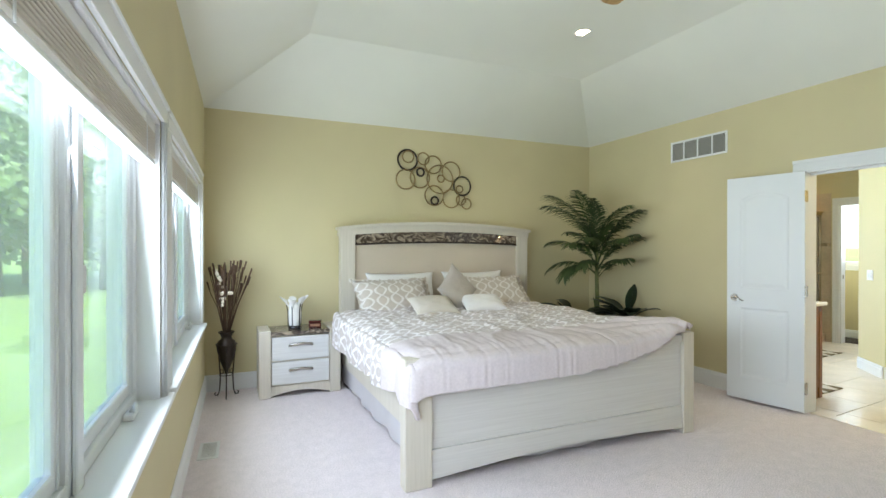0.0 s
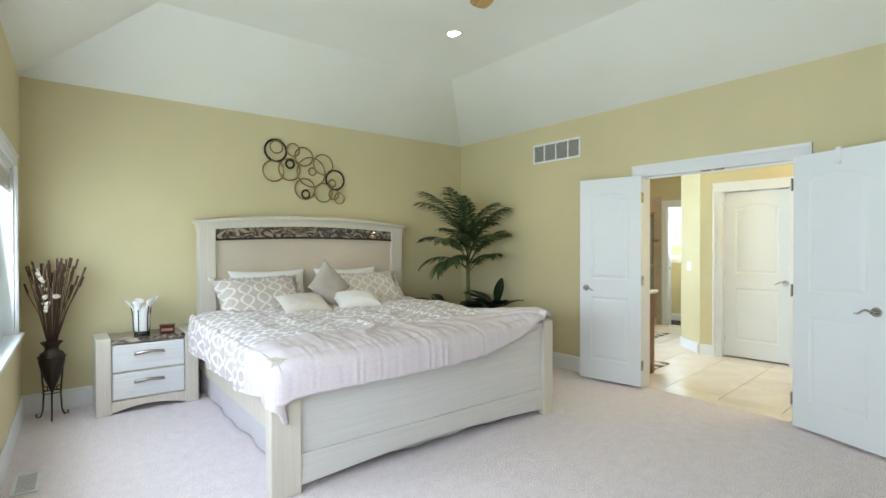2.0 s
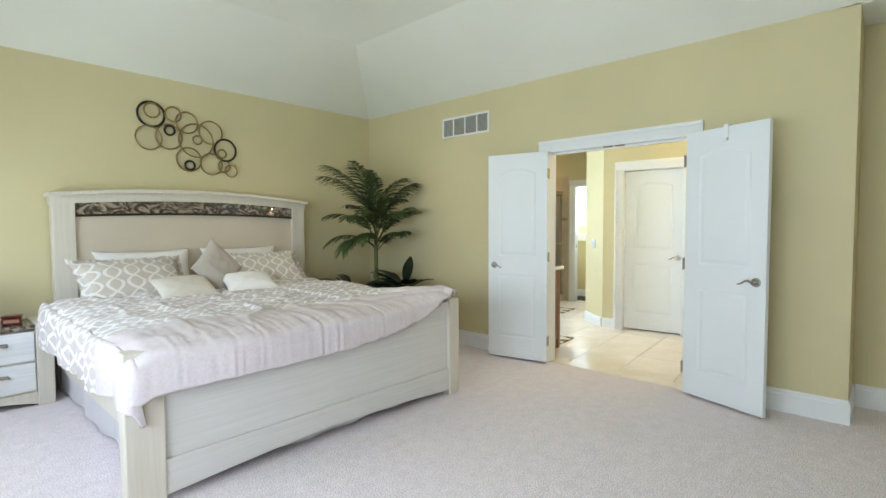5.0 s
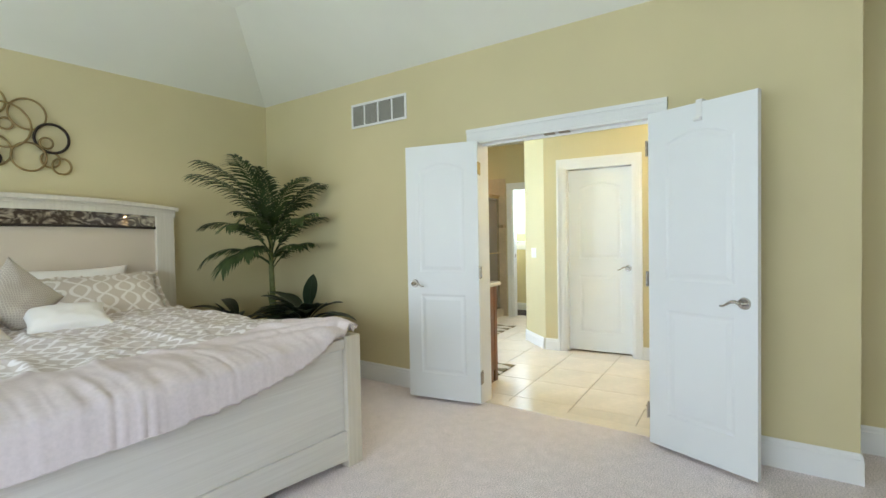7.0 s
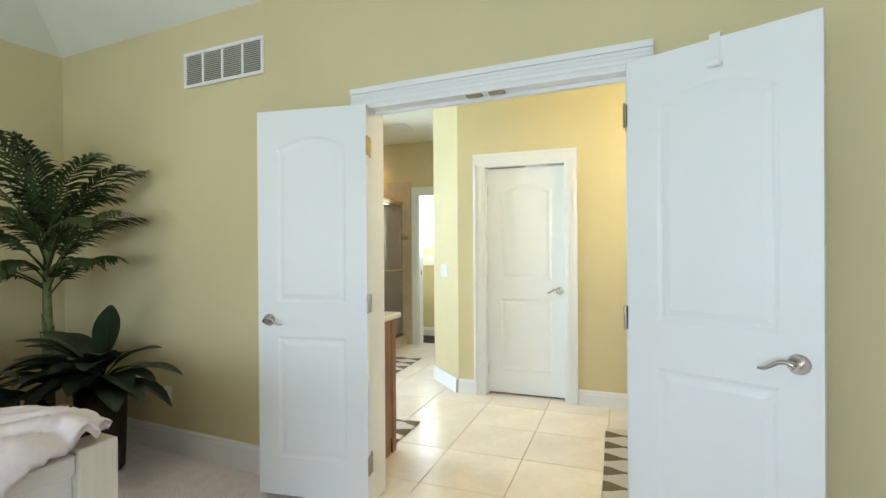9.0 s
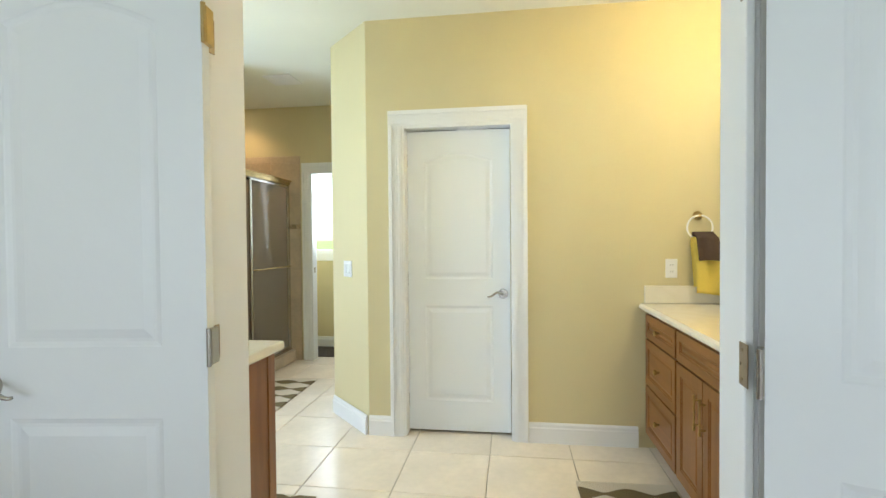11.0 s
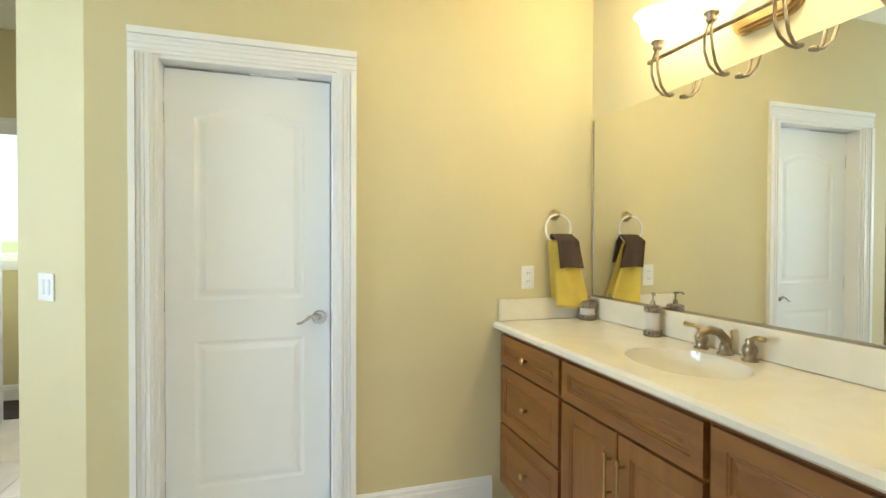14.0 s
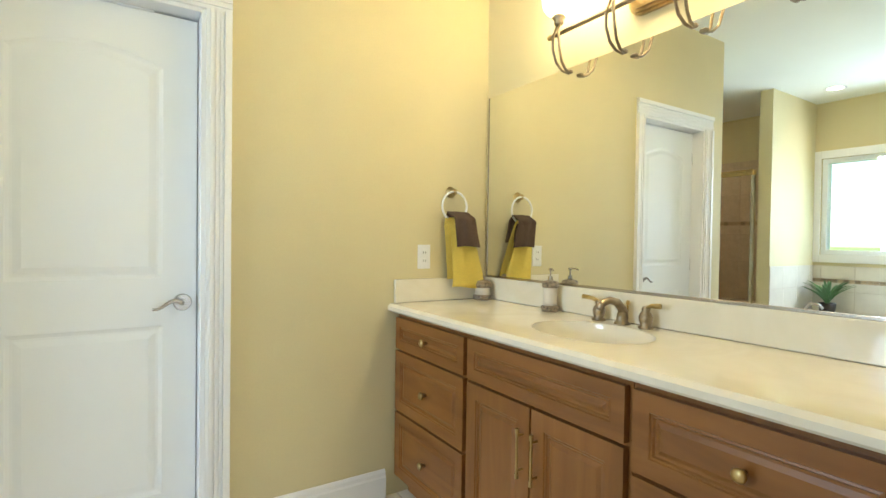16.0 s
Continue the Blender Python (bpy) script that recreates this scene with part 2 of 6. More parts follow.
def wall(name, rects, thick0, thick1, along, label, z0=0.0, m=None, material=None):
    """A wall from upright pieces (a0, a1, z0, z1) along x or y, between two faces."""
    bm = bmesh.new()
    for a0, a1, lo, hi in rects:
        if along == "x":
            box(a0, a1, thick0, thick1, lo, hi, bm=bm)
        else:
            box(thick0, thick1, a0, a1, lo, hi, bm=bm)
    return solid(name, bm, material or WALL, label, "wall", m=m)


wall("wall_bed", [(-0.4, XB, 0, 3.0)], YB, YB + 0.14, "x", "khaki painted wall behind the bed")
wall("wall_door", [(2.386, YB - 0.001, 0, 3.0), (0.094, 1.10, 0, 3.0), (1.10, 2.386, 2.06, 3.0)], XD, XB, "y", "khaki painted wall with a double door")
wall("wall_return", [(XB, 5.17, 0, 3.0)], 0.094, 0.25, "x", "khaki painted return beside the double door")
wall("wall_hall", [(-2.7, 0.093, 0, 3.0)], 5.05, 5.17, "y", "khaki painted wall of the side recess")
wall("wall_back", [(-0.6, 5.17, 0, 3.0)], -2.8, -2.7, "x", "khaki painted rear wall")
WIN = pose(-0.15, YB, 0, 0, 0, -W_ANGLE)   # local: -x outwards, -y along the wall
U2, U1 = (0.55, 2.56), (2.80, 5.75)
SILL, HEAD = 0.74, 1.97
wall("wall_window", [(-0.2, U2[0], 0, 3.0), (U2[1], U1[0], 0, 3.0), (U1[1], 7.9, 0, 3.0), (*U2, 0, SILL), (*U2, HEAD, 3.0), (*U1, 0, SILL), (*U1, HEAD, 3.0)],
     -0.20, 0.0, "y", "khaki painted window wall", m=WIN @ Matrix.Diagonal((1, -1, 1, 1)))

solid("floor", box(-0.6, XB - 0.075, -2.8, YB + 0.1, -0.12, 0.0), CARPET, "beige cut-pile carpet floor", "floor")
solid("floor_hall", box(XB - 0.075, 5.17, -2.8, 0.2, -0.12, 0.0), CARPET, "beige cut-pile carpet in the recess", "floor")
PLACE = BATH
def bath_slab(z0, z1):
    """The bathroom's outline, cut along the wall with the double door."""
    a, b = BATH.inverted() @ Vector((XD + 0.06, 0.10, 0)), BATH.inverted() @ Vector((XD + 0.06, 5.45, 0))
    return prism([(a.x, a.y), (9.4, a.y), (9.4, 5.5), (b.x, b.y)], z1 - z0, lambda u, v, w: Vector((u, v, z0 + w)))


solid("floor_bath", bath_slab(-0.12, -0.008), GROUT, "grouted floor under large cream tiles", "floor")
PLACE = Matrix.Identity(4)

# hipped bedroom ceiling with a flat centre
RISE, RUN = 0.69, 1.12
bm = bmesh.new()
low = [bm.verts.new(p) for p in ((-0.16, YB + 0.01, TOP), (XD + 0.01, YB + 0.01, TOP), (XD + 0.01, -2.71, TOP), (-0.36, -2.71, TOP))]
high = [bm.verts.new(p) for p in ((-0.15 + RUN, YB - RUN, TOP + RISE), (XD - RUN, YB - RUN, TOP + RISE), (XD - RUN, -2.7 + RUN, TOP + RISE), (-0.34 + RUN, -2.7 + RUN, TOP + RISE))]
for i in range(4):
    j = (i + 1) % 4
    bm.faces.new((low[i], low[j], high[j], high[i]))
bm.faces.new(high)
bmesh.ops.bevel(bm, geom=[e for e in bm.edges if all(v.co.z > TOP + 0.1 for v in e.verts)], offset=0.30, segments=7, affect="EDGES", profile=0.5)
for f in bm.faces:
    f.smooth = f.calc_area() < 1.0 or all(v.co.z > TOP + 0.1 for v in f.verts)
geom = bmesh.ops.extrude_face_region(bm, geom=bm.faces[:])["geom"]
bmesh.ops.translate(bm, verts=[g for g in geom if isinstance(g, bmesh.types.BMVert)], vec=(0, 0, 0.12))
solid("ceiling", bm, CEIL, "white hipped tray ceiling of the bedroom", "ceiling")
solid("ceiling_hall", box(XD, 5.17, -2.8, 0.2, TOP, TOP + 0.12), CEIL, "white flat ceiling over the recess", "ceiling")
PLACE = BATH
solid("ceiling_bath", bath_slab(BATH_TOP, BATH_TOP + 0.12), CEIL, "white flat bathroom ceiling", "ceiling")

# bathroom
wall("wall_mirror", [(4.50, 6.75, 0, BATH_TOP)], 0.301, YM, "x", "pale painted wall behind the vanity mirror")
DO = (1.752, 2.475)                # closet door opening
wall("wall_closet", [(YM, DO[0], 0, BATH_TOP), (DO[1], 2.716, 0, BATH_TOP), (*DO, 2.05, BATH_TOP)], XF, XF + 0.14, "y", "khaki painted wall with a closed white door")
AX, AY = 6.91, 3.10
bm = prism([(XF + 0.02, 2.716 - 0.10), (XF, 2.716), (AX, AY), (XS + 0.1, AY), (XS + 0.1, AY - 0.14), (AX + 0.06, AY - 0.14), (XF + 0.14, 2.66)], BATH_TOP, lambda u, v, w: Vector((u, v, w)))
solid("wall_angled", bm, WALL, "khaki painted angled wall with a light switch", "wall")
TD = (3.16, 3.92)                  # toilet room opening
wall("wall_toilet", [(AY, TD[0], 0, BATH_TOP), (TD[1], YS + 0.15, 0, BATH_TOP), (*TD, 2.04, BATH_TOP)], XS, XS + 0.12, "y", "khaki painted wall beside the shower")
TW = (3.45, 4.55)
wall("wall_far", [(2.9, TW[0], 0, BATH_TOP), (TW[1], 5.3, 0, BATH_TOP), (*TW, 0, 1.14), (*TW, 2.20, BATH_TOP)], 9.08, 9.2, "y", "pale painted toilet room wall with a window")
wall("wall_toilet_side", [(XS, 9.2, 0, BATH_TOP)], 2.86, 2.95, "x", "pale painted side wall of the toilet room")
TUBW = (5.2, 6.78)
YT = 5.24
wall("wall_tub", [(4.95, TUBW[0], 0, BATH_TOP), (TUBW[1], 9.2, 0, BATH_TOP), (*TUBW, 0, 1.10), (*TUBW, 2.14, BATH_TOP)], YT, YT + 0.14, "x", "khaki painted wall with the tub window")
CX0, CX1, CY = 6.84, 6.96, 4.24
wall("wall_column", [(CX0, CX1, 0, BATH_TOP)], CY, YT, "x", "khaki painted stub wall between tub and shower")

PLACE = Matrix.Identity(4)

# ---- lawn and trees beyond the windows ----
LAWN = mat("lawn", (0.16, 0.26, 0.06), 0.9, grain=0.3, grain_scale=30, blotch=0.25, blotch_scale=0.25, bump=0.5, bump_scale=60)
solid("ground", box(-900, 900, -900, 900, -0.9, -0.6), LAWN, "sunlit mown lawn around the house", "lawn")


# ---- trim ----
def skirting(name, p0, p1, inward, height=0.163, thick=0.016):
    """A baseboard from p0 to p1 on the floor; inward is the side it stands out to."""
    p0, p1, inward = Vector((*p0, 0)), Vector((*p1, 0)), Vector((*inward, 0)).normalized()
    along = (p1 - p0)
    outline = [(0, 0), (thick, 0), (thick, height - 0.035), (thick * 0.75, height - 0.028), (thick * 0.7, height - 0.012), (thick * 0.3, height), (0, height)]
    bm = prism(outline, 1.0, lambda u, v, w: p0 + along * w + inward * u + Vector((0, 0, v)))
    return solid(name, bm, TRIM, "white painted profiled baseboard", "baseboard")


skirting("baseboard", (-0.15, YB), (XD, YB), (0, -1))
skirting("baseboard", (XD, 2.455), (XD, YB - 0.017), (-1, 0))
skirting("baseboard", (XD, 0.094), (XD, 0.995), (-1, 0))
skirting("baseboard", (XD - 0.016, 0.094), (5.05, 0.094), (0, -1))
skirting("baseboard", (5.05, -2.7), (5.05, 0.077), (-1, 0))
tilt_dir = Vector((-math.sin(radians(W_ANGLE)), -math.cos(radians(W_ANGLE))))
skirting("baseboard", (-0.15, YB - 0.017), tuple(Vector((-0.15, YB)) + 7.7 * tilt_dir), (1, -0.024))
PLACE = BATH
skirting("baseboard", (XF, 0.99), (XF, 1.66), (-1, 0), 0.13)
skirting("baseboard", (XF, 2.55), (XF, 2.716), (-1, 0), 0.13)
skirting("baseboard", (XF - 0.006, 2.726), (AX, AY), (-1, 1), 0.13)
skirting("baseboard", (AX, AY), (XS, AY), (0, 1), 0.13)
skirting("baseboard", (9.08, 2.95), (9.08, 5.2), (-1, 0), 0.13)
PLACE = Matrix.Identity(4)


def casing(thing_ob, rects, to_world, name="casing"):
    """Fluted door casing: each upright or head piece is three stepped bands."""
    for u0, u1, v0, v1, upright in rects:
        bm = bmesh.new()
        for a, b, d in ((0.0, 1.0, 0.012), (0.03, 0.3, 0.024), (0.36, 0.46, 0.017), (0.54, 0.64, 0.017), (0.72, 0.86, 0.018)):
            if upright == 1:
                q = (u0 + (u1 - u0) * a, u0 + (u1 - u0) * b, v0, v1)
            elif upright == -1:
                q = (u1 - (u1 - u0) * b, u1 - (u1 - u0) * a, v0, v1)
            else:
                q = (u0, u1, v1 - (v1 - v0) * b, v1 - (v1 - v0) * a)
            merge(bm, prism([(q[0], q[2]), (q[1], q[2]), (q[1], q[3]), (q[0], q[3])], d, to_world))
        part(name, bm, TRIM, thing_ob)


def doorway(name, label, y0, y1, top, x_face, sign, width=0.09, jamb=None):
    """Casing round an opening in a wall along y; sign -1: it stands out to -x."""
    t = thing(name, pose(0, 0, 0), label, "door frame", kind="structure")
    tw = lambda u, v, w: Vector((x_face + sign * w, u, v))
    casing(t, [(y0 - width, y0, 0, top, 1), (y1, y1 + width, 0, top, -1), (y0 - width, y1 + width, top, top + width + 0.01, 0)], tw)
    if jamb:
        a, b = jamb
        part("jamb", box(a, b, y0 - 0.002, y0 + 0.016, 0, top, 0.002), TRIM, t)
        part("jamb", box(a, b, y1 - 0.016, y1 + 0.002, 0, top, 0.002), TRIM, t)
        part("head_jamb", box(a, b, y0 + 0.016, y1 - 0.016, top - 0.016, top + 0.002, 0.002), TRIM, t)
    return t


dd = doorway("door_frame_double", "white fluted casing round the open double doorway", 1.10, 2.386, 2.06, XD, -1, jamb=(XD - 0.022, XB + 0.018))
for y in (1.64, 1.75):
    part("ball_catch", box(XD - 0.012, XD + 0.022, y, y + 0.075, 2.034, 2.045, 0.002), PEWTER, dd, "dark metal ball catch plate")
part("door_stop", box(XD + 0.045, XD + 0.057, 1.116, 2.370, 2.025, 2.044, 0.002), TRIM, dd)
doorway("door_frame_bath_side", "white fluted casing on the bathroom side", 1.10, 2.386, 2.06, XB, 1)
PLACE = BATH
doorway("door_frame_closet", "white fluted casing round the closed door", DO[0], DO[1], 2.05, XF, -1, jamb=(XF - 0.001, XF + 0.14))
dft = doorway("door_frame_toilet", "white fluted casing of the toilet room", TD[0], TD[1], 2.04, XS, -1, jamb=(XS - 0.001, XS + 0.121))
part("strike_plate", box(XS + 0.045, XS + 0.075, TD[1] - 0.019, TD[1] - 0.0155, 0.95, 1.01, 0.001), PEWTER, dft, "dark metal strike plate")
PLACE = Matrix.Identity(4)


# ---- doors ----
def loop_inset(loop, d):
    out = []
    n = len(loop)
    for i in range(n):
        a, b, c = Vector(loop[i - 1]), Vector(loop[i]), Vector(loop[(i + 1) % n])
        e0, e1 = (b - a).normalized(), (c - b).normalized()
        n0, n1 = Vector((-e0.y, e0.x)), Vector((-e1.y, e1.x))
        m = (n0 + n1).normalized()
        out.append(tuple(b + m * (d / max(0.3, m.dot(n0)))))
    return out


def panelled(w, h, thick, loops, steps, both=True):
    """A leaf w by h whose face carries sunk and raised panels; loops run anticlockwise. Front face at y = 0, body towards +y."""
    bm = bmesh.new()
    def face(y, s):
        outer = [bm.verts.new((x, y, z)) for x, z in ((0, 0), (w, 0), (w, h), (0, h))]
        edges = [bm.edges.new((outer[i], outer[(i + 1) % 4])) for i in range(4)]
        rims = []
        for lp in loops:
            vs = [bm.verts.new((x, y, z)) for x, z in lp]
            edges += [bm.edges.new((vs[i], vs[(i + 1) % len(vs)])) for i in range(len(vs))]
            rims.append(vs)
        bmesh.ops.triangle_fill(bm, edges=edges, use_beauty=True)
        for lp, vs in zip(loops, rims):
            prev = vs
            for inset, depth in steps:
                cur = [bm.verts.new((x, y + s * depth, z)) for x, z in loop_inset(lp, inset)]
                for i in range(len(vs)):
                    j = (i + 1) % len(vs)
                    bm.faces.new((prev[i], prev[j], cur[j], cur[i]))
                prev = cur
            bm.faces.new(prev)
        return outer
    a, b = face(0, 1), None
    if both:
        b = face(thick, -1)
    else:
        b = [bm.verts.new((x, thick, z)) for x, z in ((0, 0), (w, 0), (w, h), (0, h))]
        bm.faces.new(b)
    for i in range(4):
        j = (i + 1) % 4
        bm.faces.new((a[i], a[j], b[j], b[i]))
    return bm


def arch_loop(x0, x1, z0, z1, rise, n=10):
    pts = [(x0, z0), (x1, z0)]
    for i in range(n + 1):
        u = i / n
        pts.append((x1 + (x0 - x1) * u, z1 + rise * math.sin(math.pi * u)))
    return pts


def lever(parent, x, z, y, face, toward, name="door_handle"):
    """Round rose and curved lever; face: -1 stands out to -y; toward: +1 or -1 along x."""
    bm = cyl((x, y, z), (x, y + face * 0.012, z), 0.033, 0.029, 28)
    merge(bm, cyl((x, y + face * 0.012, z), (x, y + face * 0.05, z), 0.012, 0.012, 16))
    pts = [(x + toward * 0.102 * k / 10, y + face * (0.05 + 0.004 * math.sin(k / 10 * 3)), z + 0.014 * math.sin(k / 10 * 5.2) - 0.004 * k / 10) for k in range(11)]
    merge(bm, tube(pts, lambda u: 0.0095 - 0.005 * u, 10))
    return part(name, bm, NICKEL, parent, "satin nickel lever handle")


def door(name, label, m, width, height, thick0, handle_x, toward, faces, hinge_side=0):
    """A two-panel arched door leaf with levers and hinges; thick0: where the leaf's -y face lies."""
    t = thing(name, m, label, "door", kind="structure")
    loops = [arch_loop(0.115, width - 0.115, 1.02, height - 0.20, 0.055), [(0.115, 0.20), (width - 0.115, 0.20), (width - 0.115, 0.84), (0.115, 0.84)]]
    bm = panelled(width, height, 0.035, loops, ((0.004, 0.0022), (0.014, 0.0055), (0.022, 0.0055), (0.045, 0.0015)))
    bm.transform(Matrix.Translation((0, thick0, 0)))
    part("leaf", bm, DOORW, t)
    for fc in faces:
        lever(t, handle_x, 0.925, thick0 if fc < 0 else thick0 + 0.035, fc, toward)
    for z in (0.20, 1.02, 1.82):
        hb = box(-0.013, 0.0, thick0 - 0.001, thick0 + 0.036, z - 0.045, z + 0.045, 0.001)
        merge(hb, cyl((-0.008, thick0 + 0.017 + 0.026 * hinge_side, z - 0.048), (-0.008, thick0 + 0.017 + 0.026 * hinge_side, z + 0.048), 0.006, seg=10))
        top_brass = name == "door_1" and z > 1.5
        part("hinge", hb, BRASS if top_brass else NICKEL, t, "bright brass butt hinge" if top_brass else "metal butt hinge")
    return t


door("door_1", "white two-panel arched door standing open against the wall", pose(4.485, 2.345, 0.022, 0, 0, 101.4), 0.62, 2.03, -0.035, 0.555, -1, (1,), 1)
d2 = door("door_2", "white two-panel arched door standing open with an over-door hook", pose(4.470, 1.105, 0.022, 0, 0, -110.9), 0.62, 2.03, 0.0, 0.555, -1, (-1,), -1)
hook = box(0.30, 0.335, -0.004, 0.039, 2.031, 2.046)
merge(hook, box(0.30, 0.335, -0.004, -0.001, 1.93, 2.034)), merge(hook, box(0.295, 0.34, -0.03, -0.004, 1.925, 1.945, 0.004))
merge(hook, box(0.30, 0.335, 0.036, 0.039, 1.99, 2.034))
tagged(new("over_door_hook", mesh_of("over_door_hook", hook, TRIM)), "small white over-door hook hung on the open door", "hook").matrix_world = pose(4.470, 1.105, 0.022, 0, 0, -110.9)
PLACE = BATH
door("door_3", "white two-panel arched door, closed", pose(XF + 0.085, DO[1] - 0.018, 0.018, 0, 0, -90), 0.685, 2.008, 0.0, 0.637, -1, (-1,), 1)
PLACE = Matrix.Identity(4)
# hinge leaves on the jambs of the double doorway
for y, sy in ((1.1165, 1), (2.3695, -1)):
    for z in (0.22, 1.04, 1.84):
        jb = box(XD - 0.040, XD + 0.004, y - 0.0015, y + 0.0015, z - 0.045, z + 0.045, 0.001)
        for dz in (-0.03, 0, 0.03):
            merge(jb, cyl((XD - 0.014 + 0.01 * (dz == 0), y, z + dz), (XD - 0.014 + 0.01 * (dz == 0), y + sy * 0.003, z + dz), 0.0035, seg=8))
        part("hinge_leaf", jb, PEWTER, dd, "worn metal hinge leaf")

ds = thing("door_stop", pose(XD - 0.016, 0.62, 0.085), "small spring door stop with a dark rubber tip", "door stop")
part("base", cyl((0, 0, 0), (-0.008, 0, 0), 0.013, seg=16), NICKEL, ds)
part("spring", tube([(-0.008 - 0.045 * k / 48, 0.0055 * math.cos(k * math.pi / 4), 0.0055 * math.sin(k * math.pi / 4)) for k in range(49)], 0.0014, 5), NICKEL, ds)
part("tip", cyl((-0.052, 0, 0), (-0.066, 0, 0), 0.009, 0.007, 14), mat("black_rubber", (0.03, 0.03, 0.03), 0.7), ds, "black rubber tip")

# ---- windows of the bedroom ----
SLAT = mat("blind_slat", (0.74, 0.68, 0.60), 0.5)


def bedroom_window(name, s0, s1, posts, label):
    t = thing(name, WIN, label, "window", kind="structure")
    cas = lambda a0, a1, z0, z1, nm: part(nm, joined(box(0.001, 0.016, -a1, -a0, z0, z1, 0.002), box(0.001, 0.024, -a1 + 0.012, -a1 + 0.03, z0, z1, 0.003), box(0.001, 0.02, -a0 - 0.03, -a0 - 0.012, z0, z1, 0.003)), TRIM, t)
    cas(s0 - 0.085, s0 - 0.002, SILL - 0.02, HEAD, "casing")
    if name == "window_1":
        cas(s1 + 0.002, s1 + 0.238, SILL - 0.02, HEAD, "casing")
    part("head_casing", joined(box(0.001, 0.018, -s1 - 0.11, -s0 + 0.09, HEAD, HEAD + 0.085, 0.002), box(0.001, 0.028, -s1 - 0.11, -s0 + 0.095, HEAD + 0.07, HEAD + 0.09, 0.003)), TRIM, t)
    part("window_sill", joined(box(-0.10, 0.05, -s1 - 0.10, -s0 + 0.09, SILL - 0.022, SILL + 0.004, 0.006, 2), box(0.001, 0.018, -s1 - 0.09, -s0 + 0.08, SILL - 0.085, SILL - 0.022, 0.003)), TRIM, t)
    liner = box(-0.20, 0.0, -s0 - 0.018, -s0, SILL, HEAD, 0.002)
    merge(liner, box(-0.20, 0.0, -s1, -s1 + 0.018, SILL, HEAD, 0.002)), merge(liner, box(-0.20, 0.0, -s1, -s0, HEAD - 0.018, HEAD, 0.002))
    part("jamb_liner", liner, TRIM, t)
    z0, z1 = SILL + 0.005, HEAD - 0.018
    fr = box(-0.17, -0.09, -s1 + 0.018, -s0 - 0.018, z0, z0 + 0.045, 0.004)
    merge(fr, box(-0.17, -0.09, -s1 + 0.018, -s0 - 0.018, z1 - 0.04, z1, 0.004))
    for p, half in ((s0 + 0.038, 0.025), *((p, 0.062) for p in posts), (s1 - 0.038, 0.025)):
        merge(fr, box(-0.17, -0.09, -p - half, -p + half, z0, z1, 0.004))
        if half > 0.03:
            merge(fr, box(-0.09, -0.075, -p - 0.028, -p + 0.028, z0, z1, 0.004))
    part("window_frame", fr, VINYL, t)
    edges = [(s0 + 0.038, 0.026), *((p, 0.063) for p in posts), (s1 - 0.038, 0.026)]
    for (a, ha), (b, hb) in zip(edges, edges[1:]):
        a, b = a + ha, b - hb
        lo, hi = z0 + 0.046, z1 - 0.041
        sash = box(-0.145, -0.105, -b, -a, lo, lo + 0.05, 0.005)
        merge(sash, box(-0.145, -0.105, -b, -a, hi - 0.045, hi, 0.005))
        for e in (a, b - 0.05):
            merge(sash, box(-0.145, -0.105, -e - 0.05, -e, lo, hi, 0.005))
            merge(sash, box(-0.15, -0.10, -e - 0.03, -e - 0.022, lo, hi, 0.002))
        sh = part("sash", sash, VINYL, t)
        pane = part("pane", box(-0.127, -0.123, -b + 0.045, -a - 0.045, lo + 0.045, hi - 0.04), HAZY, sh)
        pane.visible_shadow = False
        lock = box(-0.105, -0.085, -b + 0.02, -b + 0.035, 1.28, 1.36, 0.004)
        part("sash_lock", lock, TRIM, t)
    stack = box(-0.07, -0.015, -s1 + 0.03, -s0 - 0.03, HEAD - 0.06, HEAD - 0.02, 0.003)
    part("headrail", stack, TRIM, t)
    for k in range(9):
        z = HEAD - 0.068 - 0.0125 * k
        part("slat", box(-0.072, -0.014, -s1 + 0.035, -s0 - 0.035, z - 0.004, z + 0.003, 0.001), SLAT, t)
    part("bottom_rail", box(-0.07, -0.016, -s1 + 0.034, -s0 - 0.034, HEAD - 0.20, HEAD - 0.182, 0.003), TRIM, t)
    for a in (s0 + 0.25, (s0 + s1) / 2, s1 - 0.25):
        part("lift_cord", cyl((-0.012, -a, HEAD - 0.19), (-0.012, -a, HEAD - 0.03), 0.0025, seg=6), TRIM, t)
    crank = joined(box(-0.09, -0.05, -(s0 + 0.30), -(s0 + 0.20), SILL + 0.004, SILL + 0.028, 0.008, 2), tube([(-0.07, -(s0 + 0.25), SILL + 0.028), (-0.05, -(s0 + 0.27), SILL + 0.06), (-0.04, -(s0 + 0.33), SILL + 0.05)], 0.008, 8))
    part("crank", crank, TRIM, t, "white folding window crank")
    return t


bedroom_window("window_1", *U2, (1.50,), "white casement window with raised tan blind, view of trees")
bedroom_window("window_2", *U1, (3.67, 4.95), "wide white casement window with raised tan blind and lawn view")

# ---- vents, sockets, ceiling fittings of the bedroom ----
GRILLE = mat("grille_shadow", (0.12, 0.115, 0.10), 0.8)
SLATGREY = mat("grille_slat_paint", (0.46, 0.45, 0.40), 0.5)


